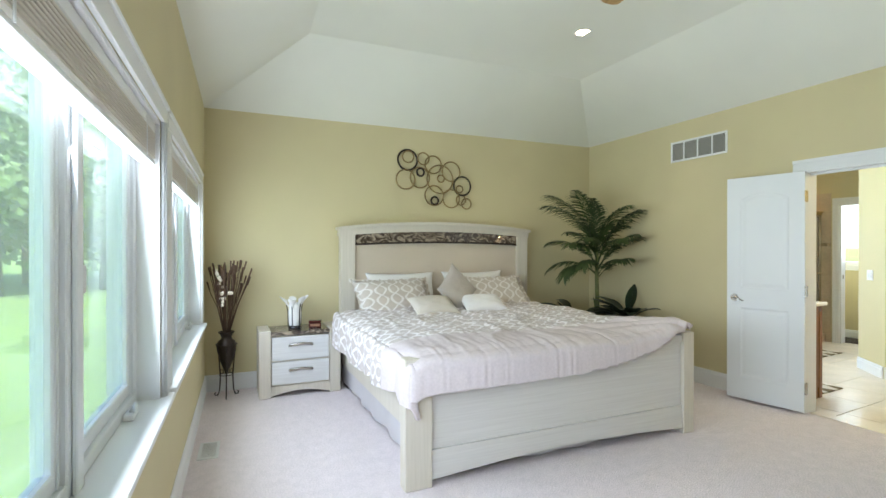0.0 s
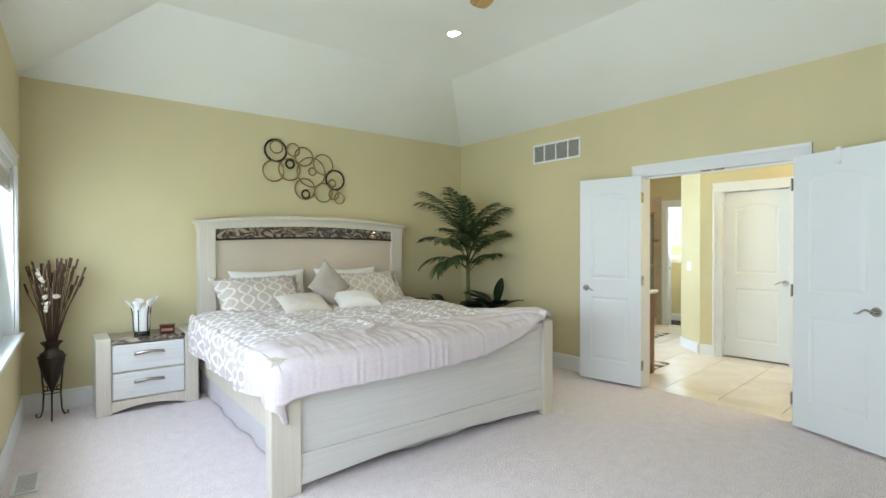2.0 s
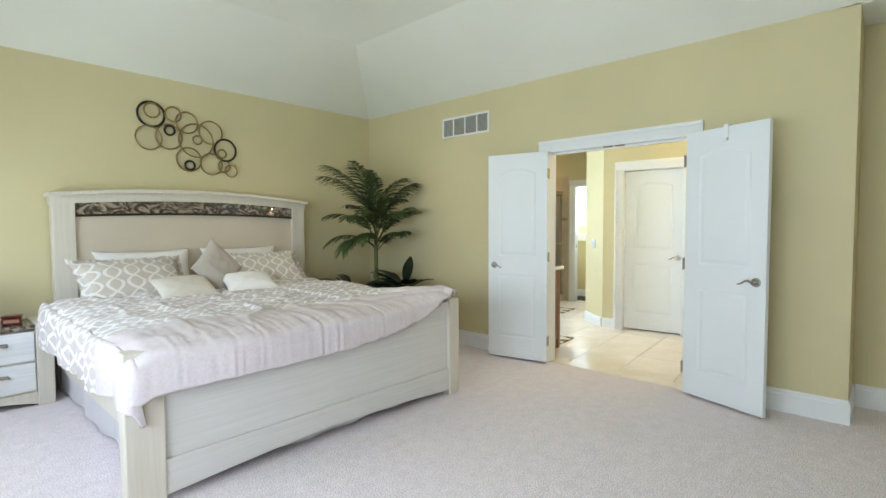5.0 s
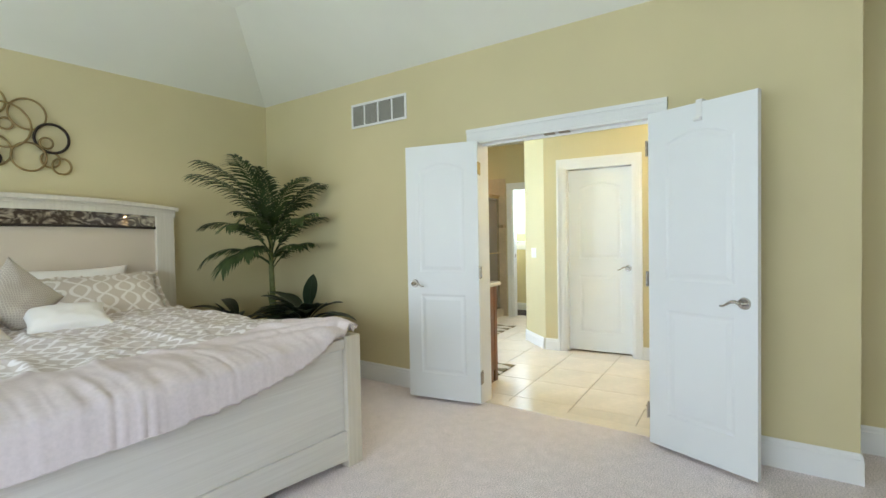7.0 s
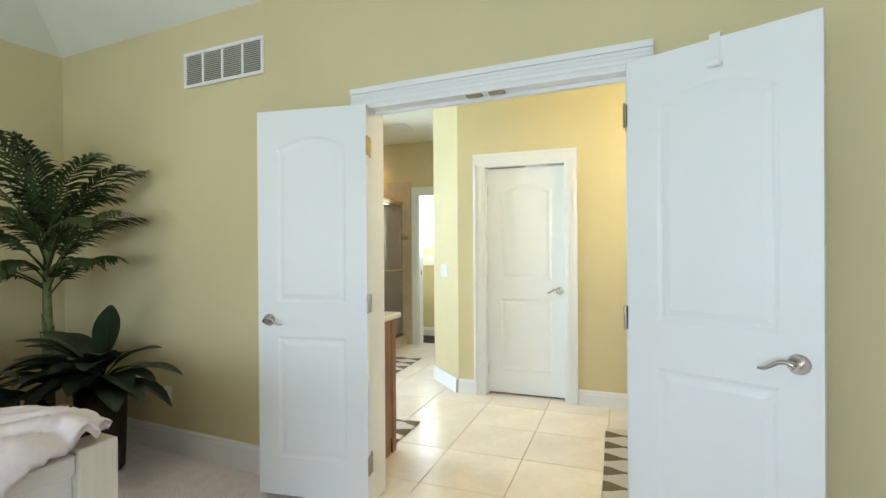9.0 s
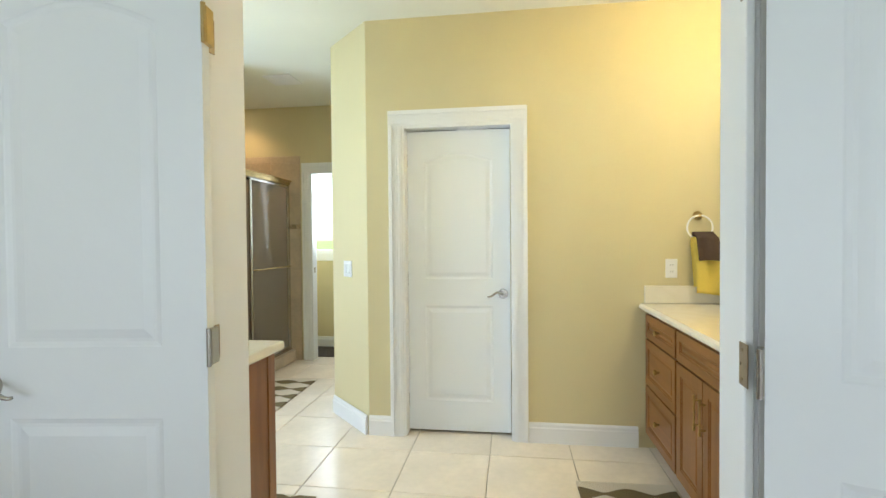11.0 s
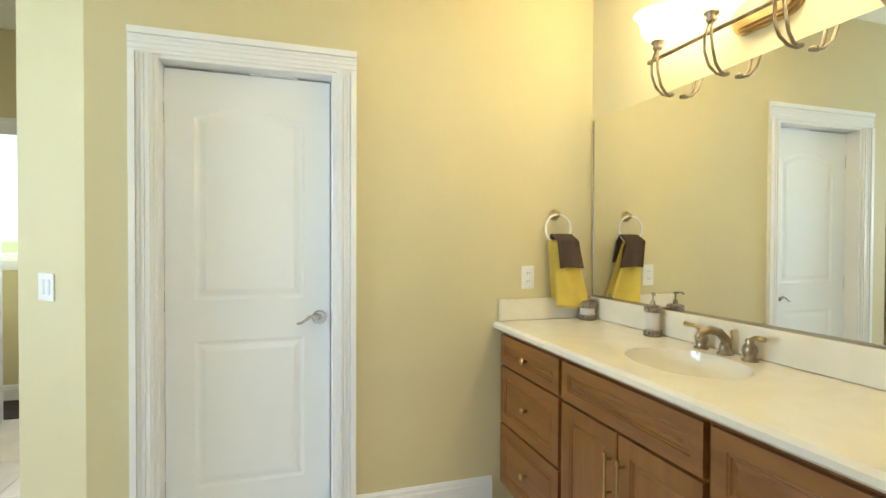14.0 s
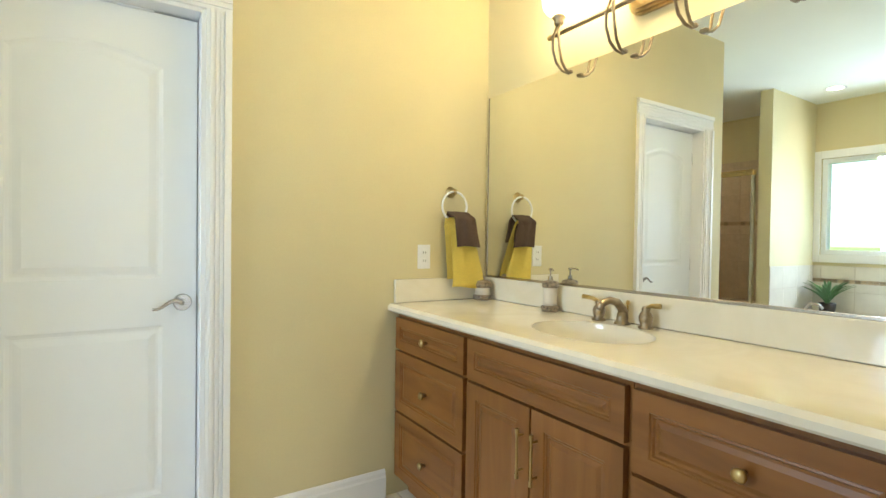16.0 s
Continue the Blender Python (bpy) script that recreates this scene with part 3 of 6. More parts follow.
def return_vent():
    t = thing("wall_vent", pose(XD, 3.09, 2.345), "white return air grille high on the khaki wall", "vent")
    w, h = 0.67, 0.222
    part("backing", box(-0.003, -0.001, 0.02, w - 0.02, 0.02, h - 0.02), GRILLE, t)
    fr = bmesh.new()
    for q in ((0, w, 0, 0.022), (0, w, h - 0.022, h), (0, 0.022, 0.022, h - 0.022), (w - 0.022, w, 0.022, h - 0.022)):
        box(-0.012, -0.001, q[0], q[1], q[2], q[3], 0.003, bm=fr)
    for k in (1, 2, 3):
        box(-0.010, -0.001, k * w / 4 - 0.008, k * w / 4 + 0.008, 0.022, h - 0.022, 0.002, bm=fr)
    part("frame", fr, TRIM, t)
    for k in range(14):
        z = 0.03 + k * 0.0122
        sl = box(-0.008, -0.0035, 0.022, w - 0.022, z, z + 0.0055)
        part("slat", sl, SLATGREY, t)


return_vent()


def floor_register():
    t = thing("floor_vent", pose(-0.065, 3.57, 0, 0, 0, -2), "white metal floor register set in the carpet", "vent")
    fr = bmesh.new()
    for q in ((-0.065, 0.065, -0.15, -0.13), (-0.065, 0.065, 0.13, 0.15), (-0.065, -0.045, -0.13, 0.13), (0.045, 0.065, -0.13, 0.13)):
        box(q[0], q[1], q[2], q[3], 0.0, 0.008, 0.002, bm=fr)
    part("frame", fr, TRIM, t, "white enamelled rim")
    part("backing", box(-0.045, 0.045, -0.13, 0.13, 0.0, 0.002), GRILLE, t)
    for k in range(12):
        y = -0.125 + k * 0.0215
        part("slat", box(-0.045, 0.045, y, y + 0.009, 0.003, 0.0075), TRIM, t)


floor_register()


def can_light(x, y, z, label, strength):
    t = thing("recessed_light", pose(x, y, z), label, "ceiling light", "recessed ceiling lights")
    part("trim_ring", lathe([(0.062, 0.0), (0.085, -0.004), (0.092, -0.001), (0.092, 0.0)], 28, False), TRIM, t)
    part("lens", lathe([(0.001, -0.0015), (0.062, -0.0015)], 28, False), glow("lit_lens", (1.0, 0.86, 0.62), strength), t, "glowing frosted lens")


can_light(3.15, 3.54, TOP + RISE - 0.001, "lit recessed downlight in the tray ceiling", 6)


def outlet(name, m, label, rockers=0):
    t = thing(name, m, label, "switch" if rockers else "outlet")
    w = 0.035 + 0.045 * max(1, rockers) if rockers else 0.07
    part("plate", box(-w / 2, w / 2, -0.006, 0, -0.058, 0.058, 0.003, 2), TRIM, t)
    if rockers:
        for k in range(rockers):
            x = (k - (rockers - 1) / 2) * 0.046
            part("rocker", box(x - 0.016, x + 0.016, -0.011, -0.005, -0.033, 0.033, 0.003), TRIM, t)
    else:
        for z in (-0.02, 0.02):
            part("socket", box(-0.016, 0.016, -0.0085, -0.005, z - 0.014, z + 0.014, 0.003), TRIM, t)
            for x in (-0.006, 0.006):
                part("slot", box(x - 0.0012, x + 0.0012, -0.0092, -0.008, z - 0.004, z + 0.006), GRILLE, t)


outlet("wall_outlet", pose(XD, 3.95, 0.37, 0, 0, -90), "white duplex outlet low on the bedroom wall")
PLACE = BATH
outlet("wall_outlet", pose(XF, 0.795, 1.115, 0, 0, -90), "white duplex outlet beside the hand towel")
mid = Vector((XF, 2.716)).lerp(Vector((AX, AY)), 0.53)
outlet("light_switch", pose(mid.x - 0.001, mid.y + 0.001, 1.10, 0, 0, -135), "white double rocker switch on the angled wall", 2)
PLACE = Matrix.Identity(4)


def ceiling_fan(x, y):
    FANWOOD = streaky("honey_oak_blade", (0.34, 0.20, 0.07), (0.52, 0.34, 0.14), (3, 30, 3), 0.3, 1.0)
    t = thing("ceiling_fan", pose(x, y, TOP + RISE, 0, 0, 68), "ceiling fan with honey oak blades and brass fittings", "fan")
    part("canopy", lathe([(0.02, -0.07), (0.05, -0.06), (0.07, 0.0)], 24), BRASS, t)
    part("rod", cyl((0, 0, -0.35), (0, 0, -0.06), 0.013), BRASS, t)
    part("motor", lathe([(0.05, -0.52), (0.11, -0.50), (0.13, -0.45), (0.12, -0.38), (0.06, -0.34), (0.02, -0.33)], 28), BRASS, t)
    for k in range(5):
        r = Matrix.Rotation(2 * math.pi * k / 5, 4, "Z")
        out = [(0.18, -0.05), (0.35, -0.062), (0.60, -0.07), (0.66, -0.055), (0.675, -0.02), (0.67, 0.03), (0.645, 0.06), (0.60, 0.068), (0.35, 0.06), (0.18, 0.05)]
        bm = prism(out, 0.007, lambda u, v, w: Vector((u, v, -0.455 + w + 0.15 * v)))
        bm.transform(r)
        bl = part("blade", bm, FANWOOD, t)
        arm = box(0.08, 0.26, -0.02, 0.02, -0.462, -0.455, 0.002)
        arm.transform(r)
        part("blade_arm", arm, BRASS, bl)


ceiling_fan(2.08, 1.68)

# ---- bed ----
MARBLE = streaky("emperador_marble", (0.06, 0.042, 0.032), (0.40, 0.33, 0.25), (7, 7, 11), 0.12, 3.0, 0.44, 0.66)


def fabric_pattern(name, base, line, pitch, width, second="Y", lay="Object"):
    """Woven cloth with an interlaced ogee trellis of pale lines; lay names the coordinates it follows."""
    m = mat(name, base, 0.6, bump=0.25, bump_scale=500, blotch=0.03, spec=0.3)
    n, link = m.node_tree.nodes, m.node_tree.links.new
    b = n["Principled BSDF"]
    b.inputs["Sheen Weight"].default_value = 0.25
    co, wob, add, sep = n.new("ShaderNodeTexCoord"), n.new("ShaderNodeTexNoise"), n.new("ShaderNodeMixRGB"), n.new("ShaderNodeSeparateXYZ")
    wob.inputs["Scale"].default_value = 5.0
    add.blend_type, add.inputs[0].default_value = "ADD", 0.07
    link(co.outputs[lay], wob.inputs["Vector"]), link(co.outputs[lay], add.inputs[1]), link(wob.outputs["Color"], add.inputs[2])
    link(add.outputs[0], sep.inputs[0])
    def op(kind, a, c=None):
        k = n.new("ShaderNodeMath")
        k.operation = kind
        for slot, v in ((0, a), (1, c)):
            if isinstance(v, (int, float)):
                k.inputs[slot].default_value = v
            elif v is not None:
                link(v, k.inputs[slot])
        return k.outputs[0]
    u = op("MULTIPLY", sep.outputs["X"], math.pi / pitch)
    sway = op("MULTIPLY", op("SINE", op("MULTIPLY", sep.outputs[second], 2 * math.pi / (pitch * 1.55))), 1.15)
    one = op("ABSOLUTE", op("SINE", op("ADD", u, sway)))
    two = op("ABSOLUTE", op("SINE", op("SUBTRACT", u, sway)))
    near = op("MINIMUM", one, two)
    r = n.new("ShaderNodeMapRange")
    r.inputs["From Min"].default_value, r.inputs["From Max"].default_value = width, width + 0.12
    r.inputs["To Min"].default_value, r.inputs["To Max"].default_value = 1.0, 0.0
    link(near, r.inputs["Value"])
    mix = n.new("ShaderNodeMixRGB")
    mix.inputs[1].default_value, mix.inputs[2].default_value = (*base, 1), (*line, 1)
    link(r.outputs[0], mix.inputs[0])
    link(mix.outputs[0], b.inputs["Base Color"])
    return m


HX0, HX1, FX0, FX1 = 1.135, 3.475, 0.985, 3.325
FY0, FY1 = 2.465, 2.56


def bed():
    t = thing("bed", pose(2.2, 3.7, 0), "king bed with whitewashed panel headboard and footboard", "bed")
    to = lambda bm: (bm.transform(Matrix.Translation((-2.2, -3.7, 0))), bm)[1]
    cx, hw = (HX0 + HX1) / 2, (HX1 - HX0) / 2
    arch = lambda x, base, rise: base + rise * (1 - ((x - cx) / hw) ** 2)
    def band(x0, x1, y0, y1, lo, hi, n=24):
        """A strip whose lower and upper edges follow arches (base, rise)."""
        up = [(x0 + (x1 - x0) * i / n, arch(x0 + (x1 - x0) * i / n, *hi)) for i in range(n + 1)]
        dn = [(x0 + (x1 - x0) * i / n, arch(x0 + (x1 - x0) * i / n, *lo)) for i in range(n + 1)]
        return to(prism(up + dn[::-1], y1 - y0, lambda u, v, w: Vector((u, y0 + w, v))))
    for x in (HX0 + 0.01, HX1 - 0.165):
        part("headboard_post", to(box(x, x + 0.155, 4.95, 5.07, 0, 1.56, 0.006, 2)), BIRCH, t)
    part("headboard_cap", band(HX0 - 0.02, HX1 + 0.02, 4.92, 5.09, (1.60, 0.065), (1.63, 0.07)), BIRCH, t)
    part("headboard_crown", band(HX0, HX1, 4.945, 5.08, (1.535, 0.055), (1.60, 0.065)), BIRCH, t)
    part("headboard_moulding", band(HX0 + 0.005, HX1 - 0.005, 4.935, 4.95, (1.575, 0.06), (1.588, 0.06)), BIRCH, t)
    part("marble_strip", band(HX0 + 0.165, HX1 - 0.165, 4.965, 5.05, (1.445, 0.035), (1.537, 0.055)), MARBLE, t, "polished brown marble inlay")
    part("marble_lip", band(HX0 + 0.165, HX1 - 0.165, 4.955, 4.975, (1.425, 0.035), (1.445, 0.035)), BRONZE, t, "dark trim under the marble")
    part("headboard_panel", band(HX0 + 0.165, HX1 - 0.165, 4.985, 5.05, (0.3, 0.0), (1.435, 0.035)), LINEN, t, "tan leather headboard panel")
    puck = part("puck_light", to(cyl((3.07, 4.955, 1.540), (3.07, 4.955, 1.552), 0.011, seg=18)), BRASS, t, "small brass puck light under the crown")
    part("lens", to(cyl((3.07, 4.955, 1.5385), (3.07, 4.955, 1.5402), 0.008, seg=14)), glow("puck_lens", (1.0, 0.78, 0.4), 9), puck, "glowing warm lens")
    for x0, x1 in ((FX0, FX0 + 0.17), (FX1 - 0.11, FX1)):
        part("footboard_post", to(box(x0, x1, FY0, FY1, 0, 0.765, 0.006, 2)), BIRCH, t)
    a0, a1 = FX0 + 0.17, FX1 - 0.11
    part("footboard_panel", to(box(a0, a1, FY0 + 0.03, FY1 - 0.02, 0.20, 0.73, 0.003)), BIRCH_H, t, "whitewashed grained panel")
    n = 20
    up = [(a0 + (a1 - a0) * i / n, 0.215) for i in range(n + 1)]
    dn = [(a0 + (a1 - a0) * i / n, 0.04 + 0.045 * math.sin(math.pi * i / n)) for i in range(n + 1)]
    part("footboard_rail", to(prism(up + dn[::-1], 0.055, lambda u, v, w: Vector((u, FY0 + 0.012 + w, v)))), BIRCH_H, t)
    part("footboard_top", to(box(a0, a1, FY0 + 0.012, FY1 - 0.01, 0.69, 0.75, 0.005)), BIRCH_H, t)
    for x in (1.14, 3.24):
        part("side_rail", to(box(x, x + 0.03, FY1, 4.95, 0.20, 0.38, 0.004)), BIRCH, t)


bed()

SKIRT = mat("bed_skirt_cotton", (0.62, 0.59, 0.60), 0.8, bump=0.3, bump_scale=300)
SATIN = (0.70, 0.62, 0.63)
QUILT = fabric_pattern("damask_comforter", (0.56, 0.49, 0.46), (0.84, 0.80, 0.80), 0.145, 0.25, "Y", "UV")
BORDER_SATIN = mat("taupe_satin", SATIN, 0.42, bump=0.15, bump_scale=400, grain=0.05, grain_scale=60, spec=0.4)
SHAM = fabric_pattern("damask_sham", (0.57, 0.50, 0.43), (0.78, 0.74, 0.70), 0.15, 0.22, "Z")
WHITE_CLOTH = mat("white_cotton", (0.82, 0.80, 0.77), 0.75, bump=0.2, bump_scale=250)
SILK = mat("silver_silk", (0.66, 0.61, 0.54), 0.4, bump=0.15, bump_scale=200, spec=0.5)


def mattress():
    """Box spring skirt, falling in soft pleats, and the mattress above it."""
    t = thing("mattress", pose(2.2, 3.74, 0), "mattress on a box spring with a pale cotton skirt", "mattress")
    bm = bmesh.new()
    hw, hd, n = 1.04, 1.16, 160
    ring = []
    per = [(-hw, -hd), (hw, -hd), (hw, hd), (-hw, hd)]
    for i in range(4):
        a, b = Vector(per[i]), Vector(per[(i + 1) % 4])
        for k in range(n // 4):
            ring.append(a.lerp(b, k / (n // 4)))
    cols = []
    for i, p in enumerate(ring):
        out = p.normalized() * (0.008 * math.sin(i * 0.9) + 0.006 * math.sin(i * 0.37 + 1))
        cols.append([bm.verts.new((p.x + out.x * k, p.y + out.y * k, z)) for z, k in ((0.015, 1.6), (0.2, 1.2), (0.42, 0.2))])
    for i in range(len(cols)):
        a, b = cols[i], cols[(i + 1) % len(cols)]
        for k in range(2):
            bm.faces.new((a[k], b[k], b[k + 1], a[k + 1]))
    bm.faces.new([c[2] for c in cols])
    for f in bm.faces:
        f.smooth = True
    part("bed_skirt", bm, SKIRT, t, "pale lilac-grey cotton bed skirt")
    part("mattress_body", box(-1.03, 1.03, -1.14, 1.17, 0.42, 0.715, 0.06, 4), WHITE_CLOTH, t)


mattress()


def comforter():
    """Draped quilt: rests on the mattress, falls over both sides and over the footboard, with folds."""
    x0, x1, y0, y1 = 1.03, 3.28, 2.50, 4.56
    side, front = 0.34, 0.24
    nu, nv = 430, 190
    tucks = [1.2 + 0.245 * k + 0.07 * math.sin(k * 2.7) for k in range(9)]
    bm = bmesh.new()
    grid = []
    for j in range(nv + 1):
        row = []
        v = -front + (y1 - y0 + front) * j / nv          # along, measured on the cloth from the foot edge
        for i in range(nu + 1):
            u = -side + (x1 - x0 + 2 * side) * i / nu
            xs, drop_s = x0 + min(max(u, 0), x1 - x0), max(0, -u, u - (x1 - x0))
            hem = front * (0.99 - 0.86 * max(0, (xs - 2.15) / 1.13) ** 1.7 + 0.02 * math.sin(xs * 2.1))
            vv = max(v, -hem)
            ys, drop_f = y0 + max(vv, 0), max(0, -vv)
            n1 = noise.noise(Vector((xs * 2.2, ys * 2.2, 3)))
            n2 = noise.noise(Vector((xs * 7, ys * 7, 9)))
            n3 = noise.noise(Vector((xs * 16, ys * 5, 4)))
            crease = 1 - abs(noise.noise(Vector((xs * 3.1 + 5, ys * 1.6, 7))))
            band = max(0, 1 - (ys - y0) / 0.45)
            ridge = 1 - abs(noise.noise(Vector((xs * 12, ys * 1.3, 11))))
            top = 0.772 + 0.014 * n1 * (1 - 0.6 * band) + 0.012 * n2 * (1 - band) + 0.006 * n3 + 0.018 * crease ** 9 * (1 - 0.75 * band) + 0.003 * band * ridge ** 6
            tuck = sum(math.exp(-((xs - c - 0.02 * math.sin(ys * 9)) / 0.010) ** 2) + 0.7 * math.exp(-((xs - c - 0.035) / 0.009) ** 2) for c in tucks)
            top += 0.0035 * tuck * min(1, band * 1.6) * max(0, 0.45 + 1.3 * n2)
            pull = max(0, 1 - math.hypot(xs - 3.26, (ys - 2.5) * 0.8) / 0.75)
            top += 0.09 * pull ** 2 + 0.016 * pull * math.sin(22 * math.atan2(ys - 2.4, 3.35 - xs))
            edge = min(xs - x0, x1 - xs)
            top -= 0.035 * max(0, 1 - edge / 0.14) ** 2
            top -= 0.02 * max(0, 1 - (ys - y0) / 0.10) ** 2 if drop_f == 0 else 0.02
            top += 0.02 * math.exp(-((ys - y1 + 0.12) / 0.10) ** 2)
            x, y, z = xs, ys, top
            sgn = -1 if u < 0 else 1
            drop_s *= (0.15 if sgn > 0 else 0.85) + (0.85 if sgn > 0 else 0.15) * min(1, max(0, (ys - 2.6) / 0.5))
            if drop_s > 0:
                fold = 0.014 * math.sin(ys * 9 + 3 * n1) + 0.008 * math.sin(ys * 23 + 4 * n2)
                arc = min(drop_s, 0.09)
                x += sgn * (0.03 * math.sin(arc / 0.09 * math.pi / 2) + fold * min(1, drop_s / 0.12) + 0.012 * n2)
                z -= 0.035 * (1 - math.cos(arc / 0.09 * math.pi / 2)) + max(0, drop_s - 0.09) * 0.93
                if j > nv - 9:
                    z += 0.03 * (1 - (nv - j) / 9)
            if drop_f > 0:
                pleat = noise.noise(Vector((xs * 13, 2.5, 1))) + 0.5 * noise.noise(Vector((xs * 31, drop_f * 3, 8)))
                fold = 0.003 * pleat + 0.0045 * n1 + 0.0045 * tuck * max(0, 0.5 + n1)
                arc = min(drop_f, 0.07)
                y -= 0.066 * math.sin(arc / 0.07 * math.pi / 2) + (fold + 0.012) * min(1, drop_f / 0.12)
                z -= 0.03 * (1 - math.cos(arc / 0.07 * math.pi / 2)) + max(0, drop_f - 0.07) * 0.95
                if drop_s > 0:                          # the corner gathers in a point
                    x -= sgn * 0.30 * min(drop_s, drop_f)
                    y += 0.10 * min(drop_s, drop_f)
                    z += 0.30 * min(drop_s, drop_f)
            z = max(z, 0.42)
            row.append(bm.verts.new((x - 2.2, y - 3.6, z)))
        grid.append(row)
    t = thing("comforter", pose(2.2, 3.6, 0), "taupe damask comforter with white trellis and satin border, rumpled", "comforter")
    seam = round((0.43 + front) / (y1 - y0 + front) * nv)
    for name, lo, hi, material in (("satin_border", 0, seam, BORDER_SATIN), ("quilted_field", seam, nv, QUILT)):
        cloth = bmesh.new()
        weave = cloth.loops.layers.uv.new("weave")
        at = [[cloth.verts.new(q.co) for q in grid[j]] for j in range(lo, hi + 1)]
        for j in range(hi - lo):
            for i in range(nu):
                f = cloth.faces.new((at[j][i], at[j][i + 1], at[j + 1][i + 1], at[j + 1][i]))
                f.smooth = True
                for corner, (p, q) in zip(f.loops, ((i, j), (i + 1, j), (i + 1, j + 1), (i, j + 1))):
                    corner[weave].uv = (p * 2.93 / nu, (q + lo) * 2.30 / nv)
        ob = part(name, cloth, material, t, "plain taupe satin border" if lo == 0 else "white trellis on taupe")
        mod = ob.modifiers.new("thickness", "SOLIDIFY")
        mod.thickness, mod.offset = 0.022, 1.0
    bm.free()


comforter()


def pillow(name, w, h, t, m, material, label, ruffle=0.0, group=""):
    """A stuffed cushion lying in its own x-z plane, thickness along y."""
    bm = bmesh.new()
    n = 22
    sheets = []
    for s in (1, -1):
        g = []
        for j in range(n + 1):
            row = []
            for i in range(n + 1):
                u, v = 2 * i / n - 1, 2 * j / n - 1
                fu, fv = max(0, 1 - abs(u) ** 2.6), max(0, 1 - abs(v) ** 2.6)
                d = (fu * fv) ** 0.55
                pinch = 1 - 0.10 * (1 - abs(u) ** 2) * (abs(v) ** 3)
                pinch2 = 1 - 0.10 * (1 - abs(v) ** 2) * (abs(u) ** 3)
                wr = 0.012 * noise.noise(Vector((u * 3, v * 3, w * 10 + s))) * d
                row.append(bm.verts.new((u * w / 2 * pinch2, s * (t / 2 * d + wr + 0.002), v * h / 2 * pinch)))
            g.append(row)
        sheets.append(g)
        for j in range(n):
            for i in range(n):
                q = (g[j][i], g[j][i + 1], g[j + 1][i + 1], g[j + 1][i])
                bm.faces.new(q if s < 0 else q[::-1])
    rim = lambda g: [g[0][i] for i in range(n)] + [g[j][n] for j in range(n)] + [g[n][i] for i in range(n, 0, -1)] + [g[j][0] for j in range(n, 0, -1)]
    a, b = rim(sheets[0]), rim(sheets[1])
    for i in range(len(a)):
        k = (i + 1) % len(a)
        bm.faces.new((a[i], a[k], b[k], b[i]))
    if ruffle:
        c = [bm.verts.new((v.co.x + math.copysign(ruffle, v.co.x) * (abs(v.co.x) > w * 0.40), v.co.y + 0.01 * math.sin(i * 1.7), v.co.z + math.copysign(ruffle, v.co.z) * (abs(v.co.z) > h * 0.38))) for i, v in enumerate(a)]
        for i in range(len(a)):
            k = (i + 1) % len(a)
            bm.faces.new((a[i], a[k], c[k], c[i]))
    for f in bm.faces:
        f.smooth = True
    ob = new(name, mesh_of(name, bm, material))
    ob.matrix_world = m
    return tagged(ob, label, "pillow", group)


pillow("pillow", 0.78, 0.42, 0.16, pose(1.78, 4.82, 0.945, -22, 0, 0), WHITE_CLOTH, "plain white bed pillow leaning on the headboard", group="pillows on the bed")
pillow("pillow", 0.78, 0.42, 0.16, pose(2.66, 4.82, 0.945, -22, 0, 0), WHITE_CLOTH, "plain white bed pillow leaning on the headboard", group="pillows on the bed")
pillow("sham_pillow", 0.78, 0.46, 0.20, pose(1.62, 4.56, 0.905, -48, 0, 3), SHAM, "taupe trellis sham pillow with a flange edge", 0.045, "sham pillows")
pillow("sham_pillow", 0.78, 0.46, 0.20, pose(2.78, 4.58, 0.905, -48, 0, -3), SHAM, "taupe trellis sham pillow with a flange edge", 0.045, "sham pillows")
QUILTED = fabric_pattern("quilted_silver", (0.42, 0.37, 0.32), (0.58, 0.53, 0.47), 0.022, 0.3, "Z")
pillow("accent_pillow", 0.40, 0.40, 0.14, pose(2.20, 4.32, 0.985, -28, 45, 0), QUILTED, "square quilted silver-taupe pillow standing on its corner")
pillow("small_pillow", 0.46, 0.30, 0.13, pose(1.86, 4.14, 0.853, -62, 0, 4), SILK, "small silver silk pillow on the comforter", group="small accent pillows")
pillow("small_pillow", 0.46, 0.28, 0.13, pose(2.40, 4.15, 0.853, -64, 0, -4), WHITE_CLOTH, "small white pillow on the comforter", group="small accent pillows")


